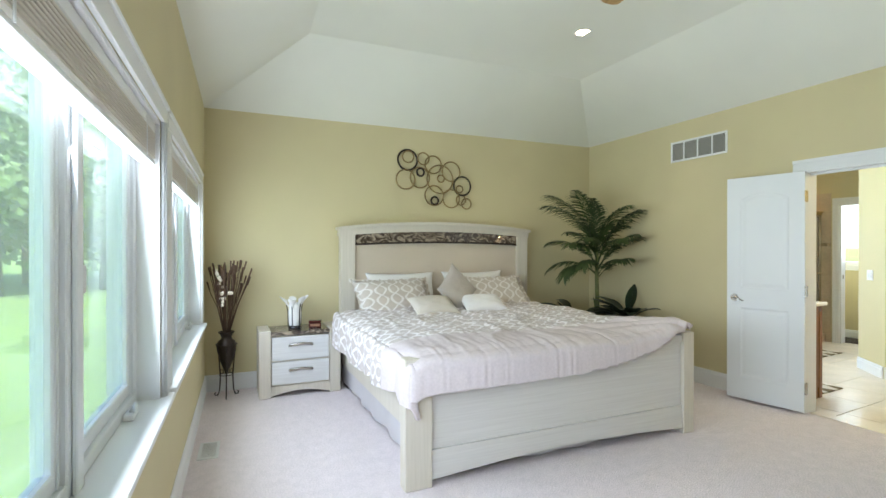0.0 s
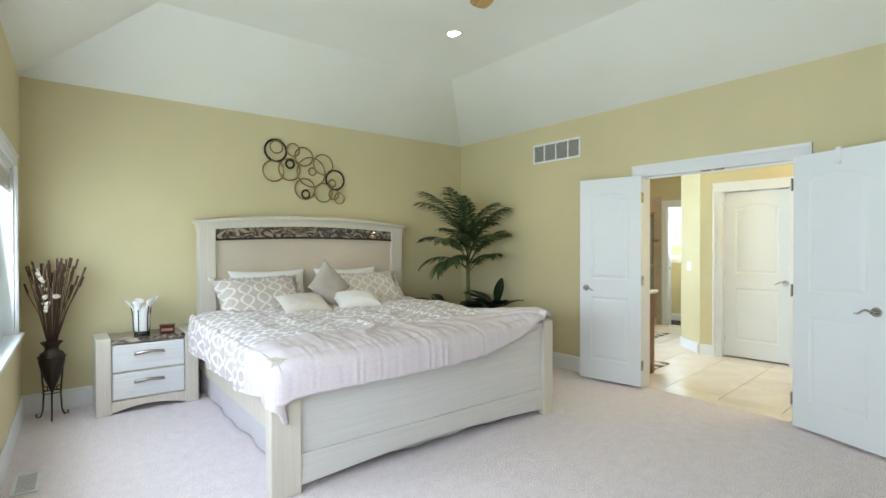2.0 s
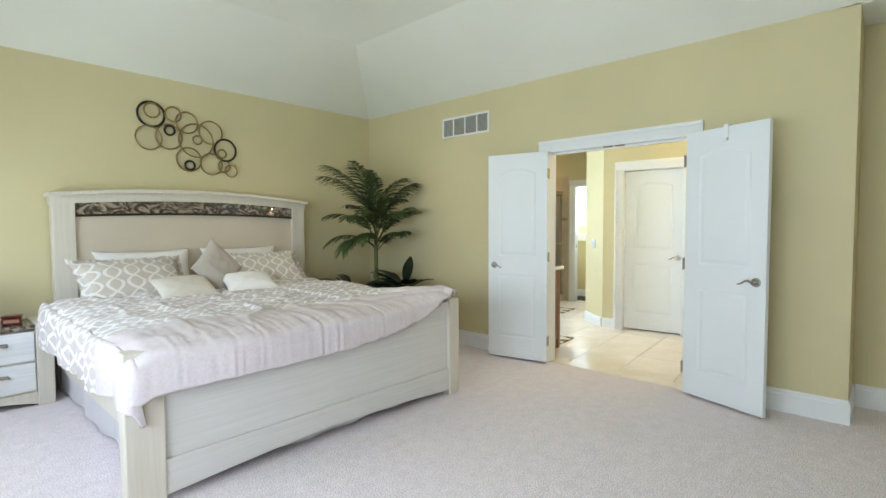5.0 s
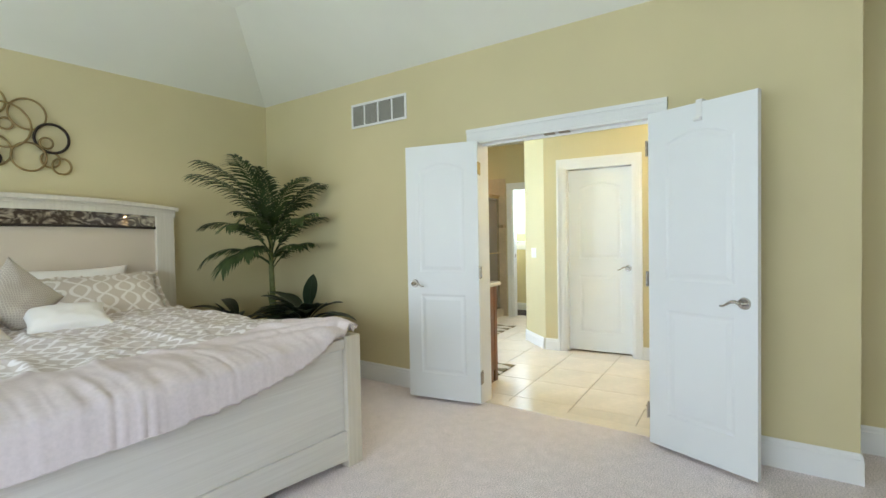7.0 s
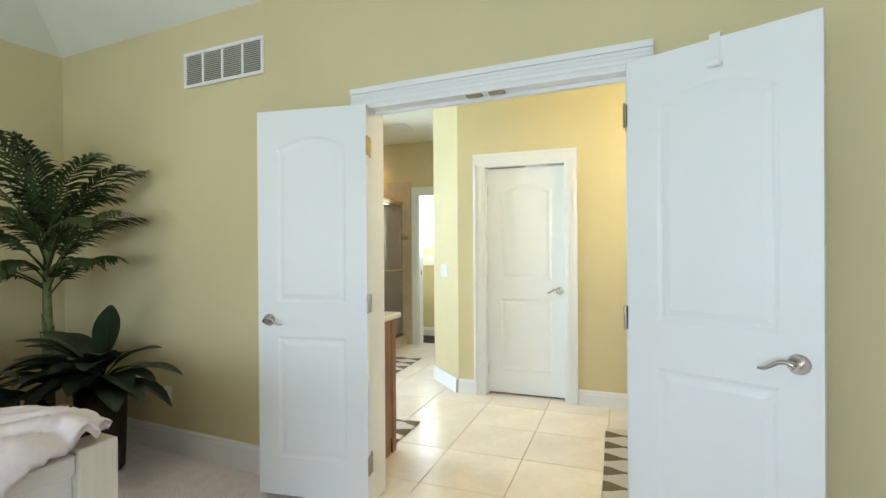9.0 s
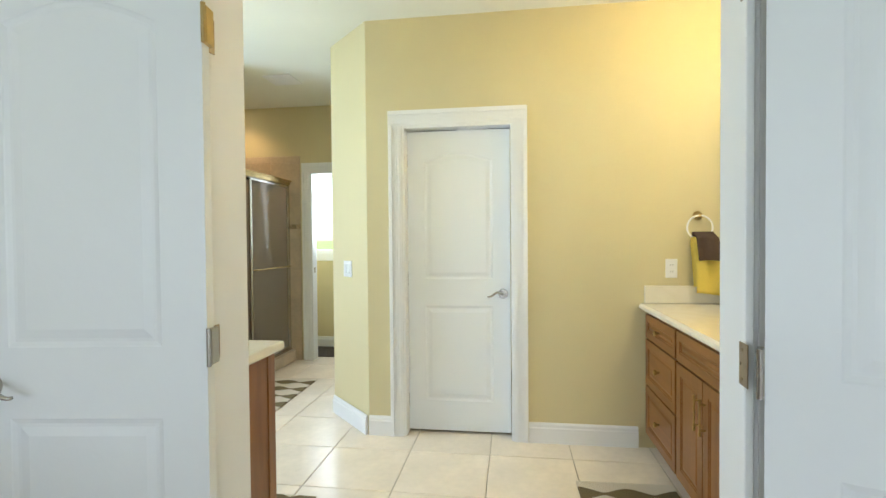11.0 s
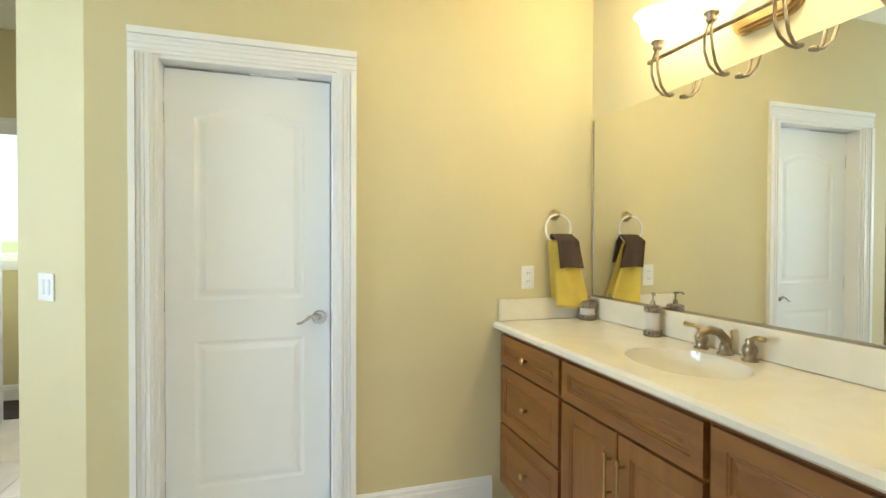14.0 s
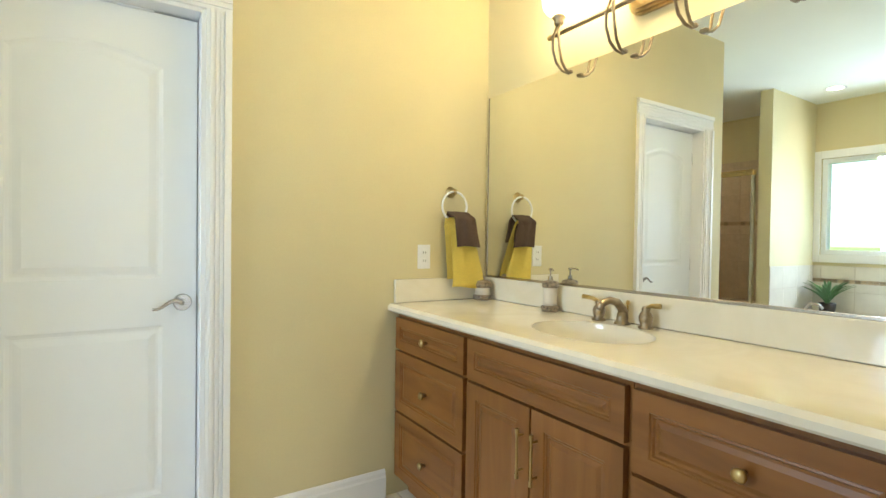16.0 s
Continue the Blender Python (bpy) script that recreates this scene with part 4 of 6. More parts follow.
# ---- nightstand and what stands on it ----
def nightstand(x0, y0):
    t = thing("nightstand", pose(x0, y0, 0), "whitewashed nightstand with two drawers and marble top", "nightstand")
    w, d, h = 0.755, 0.40, 0.628
    for x in (0, w - 0.105):
        part("side_panel", box(x, x + 0.105, 0, d, 0, h, 0.006, 2), BIRCH, t)
    part("body", box(0.105, w - 0.105, 0.03, d, 0.10, h - 0.06), BIRCH, t)
    part("top", box(0.105, w - 0.105, 0.008, d, h - 0.05, h - 0.012, 0.003), MARBLE, t, "brown veined marble top")
    WHITE_WOOD = streaky("pale_drawer_front", (0.70, 0.69, 0.68), (0.80, 0.80, 0.79), (2, 20, 40), 0.35, 1.0)
    for z0, z1 in ((0.118, 0.33), (0.345, 0.565)):
        dr = part("drawer", box(0.113, w - 0.113, 0.008, 0.03, z0, z1, 0.004), WHITE_WOOD, t)
        zc = z1 - 0.085
        hd = tube([(0.27, 0.008, zc), (0.275, -0.014, zc + 0.004), (w / 2, -0.022, zc + 0.010), (w - 0.275, -0.014, zc + 0.004), (w - 0.27, 0.008, zc)], 0.008, 8)
        hd.transform(Matrix.Translation((0, 0, zc)) @ Matrix.Diagonal((1, 1, 1.8, 1)) @ Matrix.Translation((0, 0, -zc)))
        part("handle", hd, NICKEL, dr, "satin nickel bow handle")
    n = 14
    up = [(0.105 + (w - 0.21) * i / n, 0.105) for i in range(n + 1)]
    dn = [(0.105 + (w - 0.21) * i / n, 0.012 + 0.04 * math.sin(math.pi * i / n)) for i in range(n + 1)]
    part("apron", prism(up + dn[::-1], 0.02, lambda u, v, q: Vector((u, 0.01 + q, v))), BIRCH, t)


nightstand(0.32, 4.635)
GLAZE = mat("white_glaze", (0.84, 0.83, 0.80), 0.12, blotch=0.02)
DARK_GLAZE = mat("black_glaze", (0.02, 0.018, 0.02), 0.15)


def lily_vase(x, y, z):
    """White vase of furled lily petals on a dark foot."""
    t = thing("lily_vase", pose(x, y, z), "white and black calla lily vase on the nightstand", "vase")
    part("foot", lathe([(0.058, 0), (0.062, 0.01), (0.060, 0.03), (0.045, 0.035)], 24), DARK_GLAZE, t)
    part("body", lathe([(0.052, 0.03), (0.060, 0.08), (0.062, 0.16), (0.056, 0.22), (0.06, 0.25), (0.052, 0.25), (0.045, 0.20)], 28, False), GLAZE, t)
    for k, (a, hgt, lean) in enumerate(((0.3, 0.30, 0.05), (1.7, 0.285, 0.03), (2.9, 0.295, 0.055), (4.2, 0.28, 0.03), (5.3, 0.305, 0.05))):
        dx, dy = math.cos(a), math.sin(a)
        stem = tube([(dx * 0.064, dy * 0.064, 0.03), (dx * 0.066, dy * 0.066, 0.16), (dx * (0.06 + lean * 0.4), dy * (0.06 + lean * 0.4), hgt - 0.04)], 0.0045, 6)
        part("stem", stem, DARK_GLAZE, t, "dark raised stem line")
        bm = bmesh.new()
        rows = []
        for j in range(6):
            q = j / 5
            r = 0.008 + 0.030 * q ** 1.5
            rows.append([bm.verts.new((dx * (0.055 + lean * q) + r * math.cos(i * math.pi / 5), dy * (0.055 + lean * q) + r * math.sin(i * math.pi / 5), hgt - 0.085 + 0.085 * q + 0.022 * q * math.cos(i * math.pi / 5 - a))) for i in range(10)])
        for lo, hi in zip(rows, rows[1:]):
            for i in range(10):
                f = bm.faces.new((lo[i], lo[(i + 1) % 10], hi[(i + 1) % 10], hi[i]))
                f.smooth = True
        part("petal", bm, GLAZE, t)


lily_vase(0.66, 4.80, 0.616)


def clock(x, y, z):
    t = thing("trinket_box", pose(x, y, z, 0, 0, -12), "small dark red lacquered box on the nightstand", "box")
    RED = mat("dark_red_lacquer", (0.09, 0.015, 0.012), 0.2)
    part("body", box(-0.06, 0.06, -0.04, 0.04, 0, 0.05, 0.012, 3), RED, t)
    part("lid", box(-0.063, 0.063, -0.043, 0.043, 0.051, 0.068, 0.008, 2), RED, t)
    part("band", box(-0.045, 0.045, -0.0425, -0.040, 0.015, 0.038, 0.001), mat("tan_inlay", (0.35, 0.16, 0.09), 0.3), t)


clock(0.855, 4.80, 0.616)


# ---- floor urn with dried stems ----
def urn(x, y):
    t = thing("floor_vase", pose(x, y, 0), "dark bronze urn on an iron tripod with dried stems", "vase")
    part("urn", lathe([(0.004, 0.20), (0.018, 0.24), (0.055, 0.34), (0.083, 0.44), (0.088, 0.49), (0.075, 0.53), (0.05, 0.55), (0.045, 0.57), (0.06, 0.60), (0.075, 0.615), (0.07, 0.62), (0.04, 0.58)], 28), BRONZE, t)
    part("collar_ring", torus((0, 0, 0.50), (0, 0, 1), 0.09, 0.006), BRONZE, t)
    for k in range(3):
        a = 2 * math.pi * k / 3 + 0.5
        dx, dy = math.cos(a), math.sin(a)
        pts = [(dx * 0.088, dy * 0.088, 0.50), (dx * 0.075, dy * 0.075, 0.35), (dx * 0.062, dy * 0.062, 0.2), (dx * 0.07, dy * 0.07, 0.06), (dx * 0.09, dy * 0.09, 0.012), (dx * 0.115, dy * 0.115, 0.012), (dx * 0.12, dy * 0.12, 0.03), (dx * 0.108, dy * 0.108, 0.036)]
        part("leg", tube(pts, 0.006, 8), BRONZE, t)
        part("scroll", torus((dx * 0.05, dy * 0.05, 0.24), (dy, -dx, 0), 0.018, 0.004, 16, 6), BRONZE, t)
    part("lower_ring", torus((0, 0, 0.215), (0, 0, 1), 0.062, 0.004), BRONZE, t)
    rnd = random.Random(5)
    STEM = mat("dried_stem", (0.10, 0.055, 0.03), 0.8, random_by=0.4)
    BUD = mat("cotton_bud", (0.74, 0.66, 0.55), 0.8)
    for k in range(72):
        a, lean, hgt = rnd.uniform(0, 6.28), rnd.uniform(0.02, 0.20), rnd.uniform(1.06, 1.30)
        dx, dy = math.cos(a), math.sin(a)
        if dy > 0.2:
            lean *= 0.6
        if dx < -0.2:
            lean *= 0.8
        pts = [(dx * 0.02, dy * 0.02, 0.58), (dx * (0.03 + lean * 0.35), dy * (0.03 + lean * 0.35), 0.85), (dx * (0.03 + lean * 0.85), dy * (0.03 + lean * 0.85), hgt - 0.08), (dx * (0.03 + lean), dy * (0.03 + lean), hgt)]
        bm = tube(pts, lambda u: 0.0028 + 0.0035 * max(0, u - 0.55) * 2, 5)
        merge(bm, tube([(p[0] + 0.004, p[1], p[2]) for p in pts[2:]], 0.006, 5))
        part("stem", bm, STEM, t)
    for k in range(13):
        q = k / 12
        px, py, pz = -0.075 + 0.045 * q + rnd.uniform(-0.02, 0.02), -0.09 + rnd.uniform(-0.03, 0.02), 1.22 - 0.36 * q + rnd.uniform(-0.02, 0.02)
        b = bmesh.new()
        bmesh.ops.create_icosphere(b, subdivisions=2, radius=rnd.uniform(0.012, 0.019))
        for v in b.verts:
            v.co += v.co.normalized() * 0.004 * noise.noise(v.co * 90)
        b.transform(Matrix.Translation((px, py, pz)))
        part("bud", b, BUD, t, "cream dried bud")
    b = bmesh.new()
    bmesh.ops.create_uvsphere(b, u_segments=10, v_segments=6, radius=0.03)
    b.transform(Matrix.Translation((0.03, -0.12, 0.99)) @ Matrix.Diagonal((1.1, 0.8, 0.6, 1)))
    part("bud", b, BUD, t)


urn(0.045, 4.86)


# ---- ring wall art ----
def wall_rings():
    t = thing("wall_art", pose(2.3, YB, 2.2), "metal wall art of overlapping black and gold rings", "wall art")
    rings = ((252, 167, 52, 1), (254, 150, 30, 0), (331, 155, 31, 0), (385, 183, 46, 0), (480, 215, 52, 0), (240, 273, 50, 0), (315, 258, 53, 0), (317, 229, 20, 1), (419, 262, 74, 0),
             (426, 257, 19, 0), (541, 292, 50, 1), (525, 311, 19, 0), (390, 352, 52, 0), (392, 380, 20, 1), (479, 366, 48, 0), (536, 370, 27, 0), (565, 391, 28, 0))
    for k, (cx, cy, r, dark) in enumerate(rings):
        x, z, rr = 1.80 + (cx - 195) * 0.00238 - 2.3, 2.535 - (cy - 108) * 0.00212 - 2.2, r * 0.00222
        bm = torus((x, -0.02 - 0.007 * (k % 3), z), (0, 1, 0), rr, 0.0105 if dark else 0.0078, 40, 8)
        part("ring", bm, BRONZE if dark else GOLDRING, t, "black metal ring" if dark else "aged gold metal ring")


wall_rings()

# ---- palm and the dark plants round its foot ----
LEAF = mat("palm_leaf", (0.040, 0.066, 0.016), 0.6, grain=0.2, grain_scale=30, blotch=0.25, blotch_scale=8, random_by=0.3)
DARKLEAF = mat("dark_leaf", (0.018, 0.032, 0.016), 0.35, blotch=0.25, blotch_scale=10, random_by=0.3)
STALK = mat("palm_stalk", (0.16, 0.18, 0.06), 0.6, grain=0.2, blotch=0.2, blotch_scale=12)


def frond(az, elev, length, droop, base, curl=0.0, seed=0):
    """A feather frond: a bending rib with pairs of narrow leaflets."""
    rnd = random.Random(seed)
    bm = bmesh.new()
    pts, d, p = [], elev, Vector(base)
    n = 34
    turn = az
    for i in range(n + 1):
        pts.append(p.copy())
        p = p + Vector((math.cos(turn) * math.cos(d), math.sin(turn) * math.cos(d), math.sin(d))) * (length / n)
        d -= droop / n * (0.5 + 1.2 * i / n)
        turn += curl / n
    merge(bm, tube(pts, lambda u: 0.0055 * (1 - u) + 0.0012, 5))
    for i in range(9, n + 1):
        q = i / n
        a = pts[i]
        fwd = (pts[min(i + 1, n)] - pts[i - 1]).normalized()
        side = fwd.cross(Vector((0, 0, 1))).normalized()
        up = side.cross(fwd)
        ll = 0.20 * (math.sin(math.pi * min(1, (q - 0.18) * 1.12)) ** 0.7 if 0 < (q - 0.18) * 1.12 < 1 else 0.25) * length / 0.75 + 0.03
        for s in (1, -1):
            ang = radians(rnd.uniform(48, 60)) * (1 - 0.45 * q)
            way = (fwd * math.cos(ang) + side * s * math.sin(ang) + up * rnd.uniform(-0.06, 0.16)).normalized()
            wv = way.cross(up).normalized() * 0.0105
            last = None
            for k, wd in ((0, 0.5), (1, 1.0), (2, 0.85), (3, 0.05)):
                f = k / 3
                c = a + way * ll * f - Vector((0, 0, 0.50 * ll * f * f))
                pair = (bm.verts.new(c + wv * wd), bm.verts.new(c - wv * wd))
                if last:
                    bm.faces.new((last[0], last[1], pair[1], pair[0]))
                last = pair
    return bm


def palm(x, y):
    t = thing("palm_tree", pose(x, y, 0), "tall artificial palm with arching green fronds in a pot", "plant")
    part("pot", lathe([(0.13, 0), (0.15, 0.04), (0.18, 0.28), (0.185, 0.30), (0.17, 0.30), (0.165, 0.27)], 28), BRONZE, t, "dark planter pot")
    part("trunk", tube([(0, 0, 0.24), (0.006, 0, 0.6), (-0.004, 0, 1.05), (0.0, 0.0, 1.38)], lambda u: 0.033 - 0.014 * u, 10), STALK, t, "green-brown sheathed trunk")
    for z, a in ((0.78, 0.4), (0.86, 3.6), (0.74, 2.0)):
        part("leaf_sheath", tube([(0, 0, z - 0.12), (0.03 * math.cos(a), 0.03 * math.sin(a), z), (0.05 * math.cos(a), 0.05 * math.sin(a), z + 0.08)], lambda u: 0.018 * (1 - u) + 0.002, 6), STALK, t)
    fronds = [(152, 74, 1.00, 1.05, 1.12), (172, 68, 0.95, 1.10, 1.10), (200, 78, 0.92, 0.95, 1.14), (228, 82, 0.86, 1.05, 1.16), (262, 76, 0.86, 1.05, 1.12), (292, 72, 0.90, 0.90, 1.08), (314, 70, 0.84, 0.90, 1.04)]
    fronds += [(160, 50, 0.72, 1.15, 1.06), (188, 56, 0.74, 1.20, 1.04), (216, 60, 0.70, 1.25, 1.08), (250, 56, 0.70, 1.20, 1.04), (282, 58, 0.72, 0.95, 1.00), (306, 58, 0.66, 0.95, 0.98)]
    fronds += [(154, 34, 0.66, 1.35, 0.96), (182, 40, 0.66, 1.55, 0.94), (224, 44, 0.56, 1.40, 0.98), (268, 48, 0.56, 1.10, 0.92), (300, 48, 0.54, 0.95, 0.90)]
    fronds += [(330, 74, 0.56, 1.2, 1.16), (20, 78, 0.54, 1.1, 1.18), (75, 76, 0.60, 1.1, 1.16), (110, 68, 0.60, 1.2, 1.12)]
    rnd = random.Random(5)
    for k, (az, el, ln, dr, z) in enumerate(fronds):
        az, el, ln = az + rnd.uniform(-7, 7), el + rnd.uniform(0, 8), ln * rnd.uniform(0.92, 1.06)
        part("frond", frond(radians(az), radians(el), ln, dr * 1.05, (0, 0, z + 0.13), 0.25 * (-1) ** k, k), LEAF, t)


palm(4.13, 4.46)


def broad_leaf(az, elev, stem, length, width, droop, seed):
    """A paddle leaf on its stalk, folded along the midrib."""
    bm = bmesh.new()
    p, d, pts = Vector((0, 0, 0)), elev, []
    n = 12
    for i in range(n + 1):
        pts.append(p.copy())
        step = stem / 4 if i < 4 else length / (n - 4)
        p = p + Vector((math.cos(az) * math.cos(d), math.sin(az) * math.cos(d), math.sin(d))) * step
        d -= droop / n
    merge(bm, tube(pts, lambda u: 0.006 * (1 - u) + 0.0015, 5))
    side = Vector((-math.sin(az), math.cos(az), 0))
    rows = []
    for i in range(4, n + 1):
        q = (i - 4) / (n - 4)
        w = width * math.sin(math.pi * min(0.98, q * 0.93 + 0.05)) ** 0.8
        rows.append([bm.verts.new(pts[i] + side * w * s + Vector((0, 0, abs(s) * w * 0.25))) for s in (-1, -0.5, 0, 0.5, 1)])
    for a, b in zip(rows, rows[1:]):
        for k in range(4):
            f = bm.faces.new((a[k], a[k + 1], b[k + 1], b[k]))
            f.smooth = True
    return bm


def floor_plant(x, y, z, spread, seed, specs, label):
    t = thing("potted_plant", pose(x, y, 0), label, "plant", "dark leafy plants by the bed")
    part("pot", lathe([(0.10, 0), (0.12, 0.02), (0.14, z), (0.13, z), (0.12, z - 0.02)], 24), BRONZE, t, "dark planter pot")
    rnd = random.Random(seed)
    for k, (az, el, stem, ln, wd, dr) in enumerate(specs):
        bm = broad_leaf(radians(az), radians(el), stem, ln, wd, dr, k)
        bm.transform(Matrix.Translation((0, 0, z - 0.02)))
        part("leaf", bm, DARKLEAF, t)


specs_a = [(70 + k * 37 % 230, 25 + (k * 23) % 50, 0.10 + 0.02 * (k % 4), 0.32 + 0.03 * (k % 3), 0.055 + 0.012 * (k % 3), 1.2) for k in range(34)]
floor_plant(4.20, 4.05, 0.54, 0.3, 1, specs_a + [(262, 80, 0.16, 0.34, 0.075, 0.2), (285, 22, 0.16, 0.36, 0.055, 1.3), (265, 30, 0.2, 0.30, 0.05, 1.5)], "dark green broad-leaved plant in a pot beside the bed")
specs_b = [(60 + k * 53 % 300, 20 + (k * 31) % 55, 0.10 + 0.02 * (k % 3), 0.32 + 0.03 * (k % 4), 0.04 + 0.01 * (k % 3), 1.5) for k in range(30)]
floor_plant(3.78, 4.46, 0.52, 0.3, 2, specs_b + [(175, 60, 0.12, 0.24, 0.045, 0.3)], "bushy dark foliage plant in a pot behind the bed corner")


PLACE = BATH
# ---- bathroom: plain walls that close it ----
wall("wall_closet_side", [(6.665, 9.2, 0, BATH_TOP)], 0.30, 0.40, "x", "plain painted closet wall")
wall("wall_closet_back", [(0.40, 2.86, 0, BATH_TOP)], 8.30, 8.40, "y", "plain painted closet rear wall")


# ---- vanity cabinets ----
def front(parent, name, x0, x1, z0, z1, y, material, border=0.045):
    """A drawer or door front with a sunk moulded field, facing +y."""
    w, h = x1 - x0, z1 - z0
    b = min(border, h * 0.28)
    bm = panelled(w, h, 0.02, [[(b, b), (w - b, b), (w - b, h - b), (b, h - b)]], ((0.003, 0.004), (0.008, 0.003), (0.012, 0.008), (0.018, 0.008), (0.03, 0.003)), False)
    bm.transform(Matrix.Translation((x1, y, z0)) @ Matrix.Rotation(math.pi, 4, "Z"))
    return part(name, bm, material, parent)


def knob(parent, x, y, z, name="knob"):
    bm = lathe([(0.006, 0), (0.006, 0.012), (0.014, 0.018), (0.016, 0.024), (0.012, 0.029), (0.004, 0.031)], 18)
    bm.transform(Matrix.Translation((x, y, z)) @ Matrix.Rotation(-math.pi / 2, 4, "X"))
    part(name, bm, BRASS, parent, "antique brass knob")


YV = 0.93                          # carcass front; the fronts stand 20 mm proud


def cabinet(x0, x1, label, top=0.864):
    t = thing("vanity_cabinet", pose(x0, 0, 0), label, "cabinet", "vanity cabinets")
    part("body", box(0.001, x1 - x0 - 0.001, YM + 0.002, YV, 0.10, top, 0.002), MAPLE, t)
    if top < 0.8:
        part("face_frame", box(0.001, x1 - x0 - 0.001, YV - 0.02, YV, top, 0.864), MAPLE, t)
    part("toe_kick", box(0.001, x1 - x0 - 0.001, YM + 0.002, YV - 0.06, 0.0, 0.10), MAPLE, t)
    return t


def drawers(x0, x1, label, levels):
    t = cabinet(x0, x1, label)
    w = x1 - x0
    for z0, z1 in levels:
        dr = front(t, "drawer", 0.012, w - 0.012, z0, z1, YV + 0.021, MAPLE_H)
        knob(dr, w / 2, YV + 0.021, (z0 + z1) / 2)


drawers(5.946, 6.515, "maple vanity cabinet with three drawers and brass knobs", ((0.695, 0.838), (0.410, 0.684), (0.105, 0.399)))
drawers(4.70, 5.246, "maple vanity cabinet with three deep drawers and brass knobs", ((0.635, 0.838), (0.375, 0.624), (0.105, 0.364)))
sb = cabinet(5.246, 5.946, "maple sink cabinet with two doors and bar pulls", 0.70)
front(sb, "false_drawer", 0.012, 0.688, 0.692, 0.838, YV + 0.021, MAPLE_H)
for a, b, hx in ((0.012, 0.346, 0.318), (0.354, 0.688, 0.382)):
    dr = front(sb, "cabinet_door", a, b, 0.105, 0.681, YV + 0.021, MAPLE, 0.055)
    pull = cyl((hx, YV + 0.045, 0.465), (hx, YV + 0.045, 0.605), 0.0045, seg=12)
    for z in (0.48, 0.59):
        merge(pull, cyl((hx, YV + 0.018, z), (hx, YV + 0.045, z), 0.004, seg=10))
    for z in (0.465, 0.605):
        merge(pull, cyl((hx, YV + 0.045, z - 0.008), (hx, YV + 0.045, z + 0.008), 0.0065, seg=12))
    part("pull", pull, BRASS, dr, "slim brass bar pull")

# countertop with an integral oval bowl
SX, SY, SRX, SRY = 5.585, 0.70, 0.215, 0.165
ct = thing("countertop", pose(0, 0, 0), "cream cultured marble vanity top with integral oval sink", "countertop")
bm = bmesh.new()
x0, x1, y0, y1, zt, zb = 4.685, 6.522, YM + 0.003, 0.985, 0.900, 0.864
rim_out = []
for z, inset in ((zt, 0.012), (zt - 0.012, 0.0), (zb + 0.008, 0.0), (zb, 0.008)):
    rim_out.append([bm.verts.new(p) for p in ((x0, y0, z), (x1, y0, z), (x1, y1 - inset, z), (x0, y1 - inset, z))])
for lo, hi in zip(rim_out, rim_out[1:]):
    for i in range(4):
        j = (i + 1) % 4
        bm.faces.new((lo[i], lo[j], hi[j], hi[i]))
oval = [bm.verts.new((SX + SRX * math.cos(2 * math.pi * i / 48), SY + SRY * math.sin(2 * math.pi * i / 48), zt)) for i in range(48)]
edges = [bm.edges.get((rim_out[0][i], rim_out[0][(i + 1) % 4])) for i in range(4)] + [bm.edges.new((oval[i], oval[(i + 1) % 48])) for i in range(48)]
bmesh.ops.triangle_fill(bm, edges=edges, use_beauty=True)
part("slab", bm, COUNTER, ct)
bm = bmesh.new()
prev = None
for k in range(13):
    q = k / 12
    r, z = math.cos(q * 1.45) ** 0.8 + 0.012 * (q == 0), zt + 0.001 - 0.125 * math.sin(q * math.pi / 2) ** 1.1
    ring = [bm.verts.new((SX + SRX * r * math.cos(2 * math.pi * i / 48), SY + SRY * r * math.sin(2 * math.pi * i / 48), z)) for i in range(48)]
    if prev:
        for i in range(48):
            f = bm.faces.new((prev[i], prev[(i + 1) % 48], ring[(i + 1) % 48], ring[i]))
            f.smooth = True
    prev = ring
bm.faces.new(prev)
part("basin", bm, COUNTER, ct, "oval cream basin")
part("drain", lathe([(0.001, 0.004), (0.018, 0.004), (0.022, 0.0)], 20, False), BRASS, ct).location = (SX, SY, zt - 0.121)
part("backsplash", box(4.685, 6.503, YM + 0.001, YM + 0.022, 0.901, 1.010, 0.004, 2), COUNTER, ct)
part("side_splash", box(6.504, 6.523, YM + 0.001, 0.955, 0.901, 1.010, 0.004, 2), COUNTER, ct)

mt = thing("mirror", pose(4.70, YM, 1.014), "large frameless vanity mirror above the backsplash", "mirror")
part("mirror_glass", box(0, 1.802, 0.001, 0.006, 0, 0.918), MIRROR, mt)
part("edge_channel", joined(box(0, 1.802, 0.001, 0.010, -0.004, 0.006, 0.001), box(1.799, 1.805, 0.0005, 0.008, 0.006, 0.918)), NICKEL, mt, "thin metal edge channel")


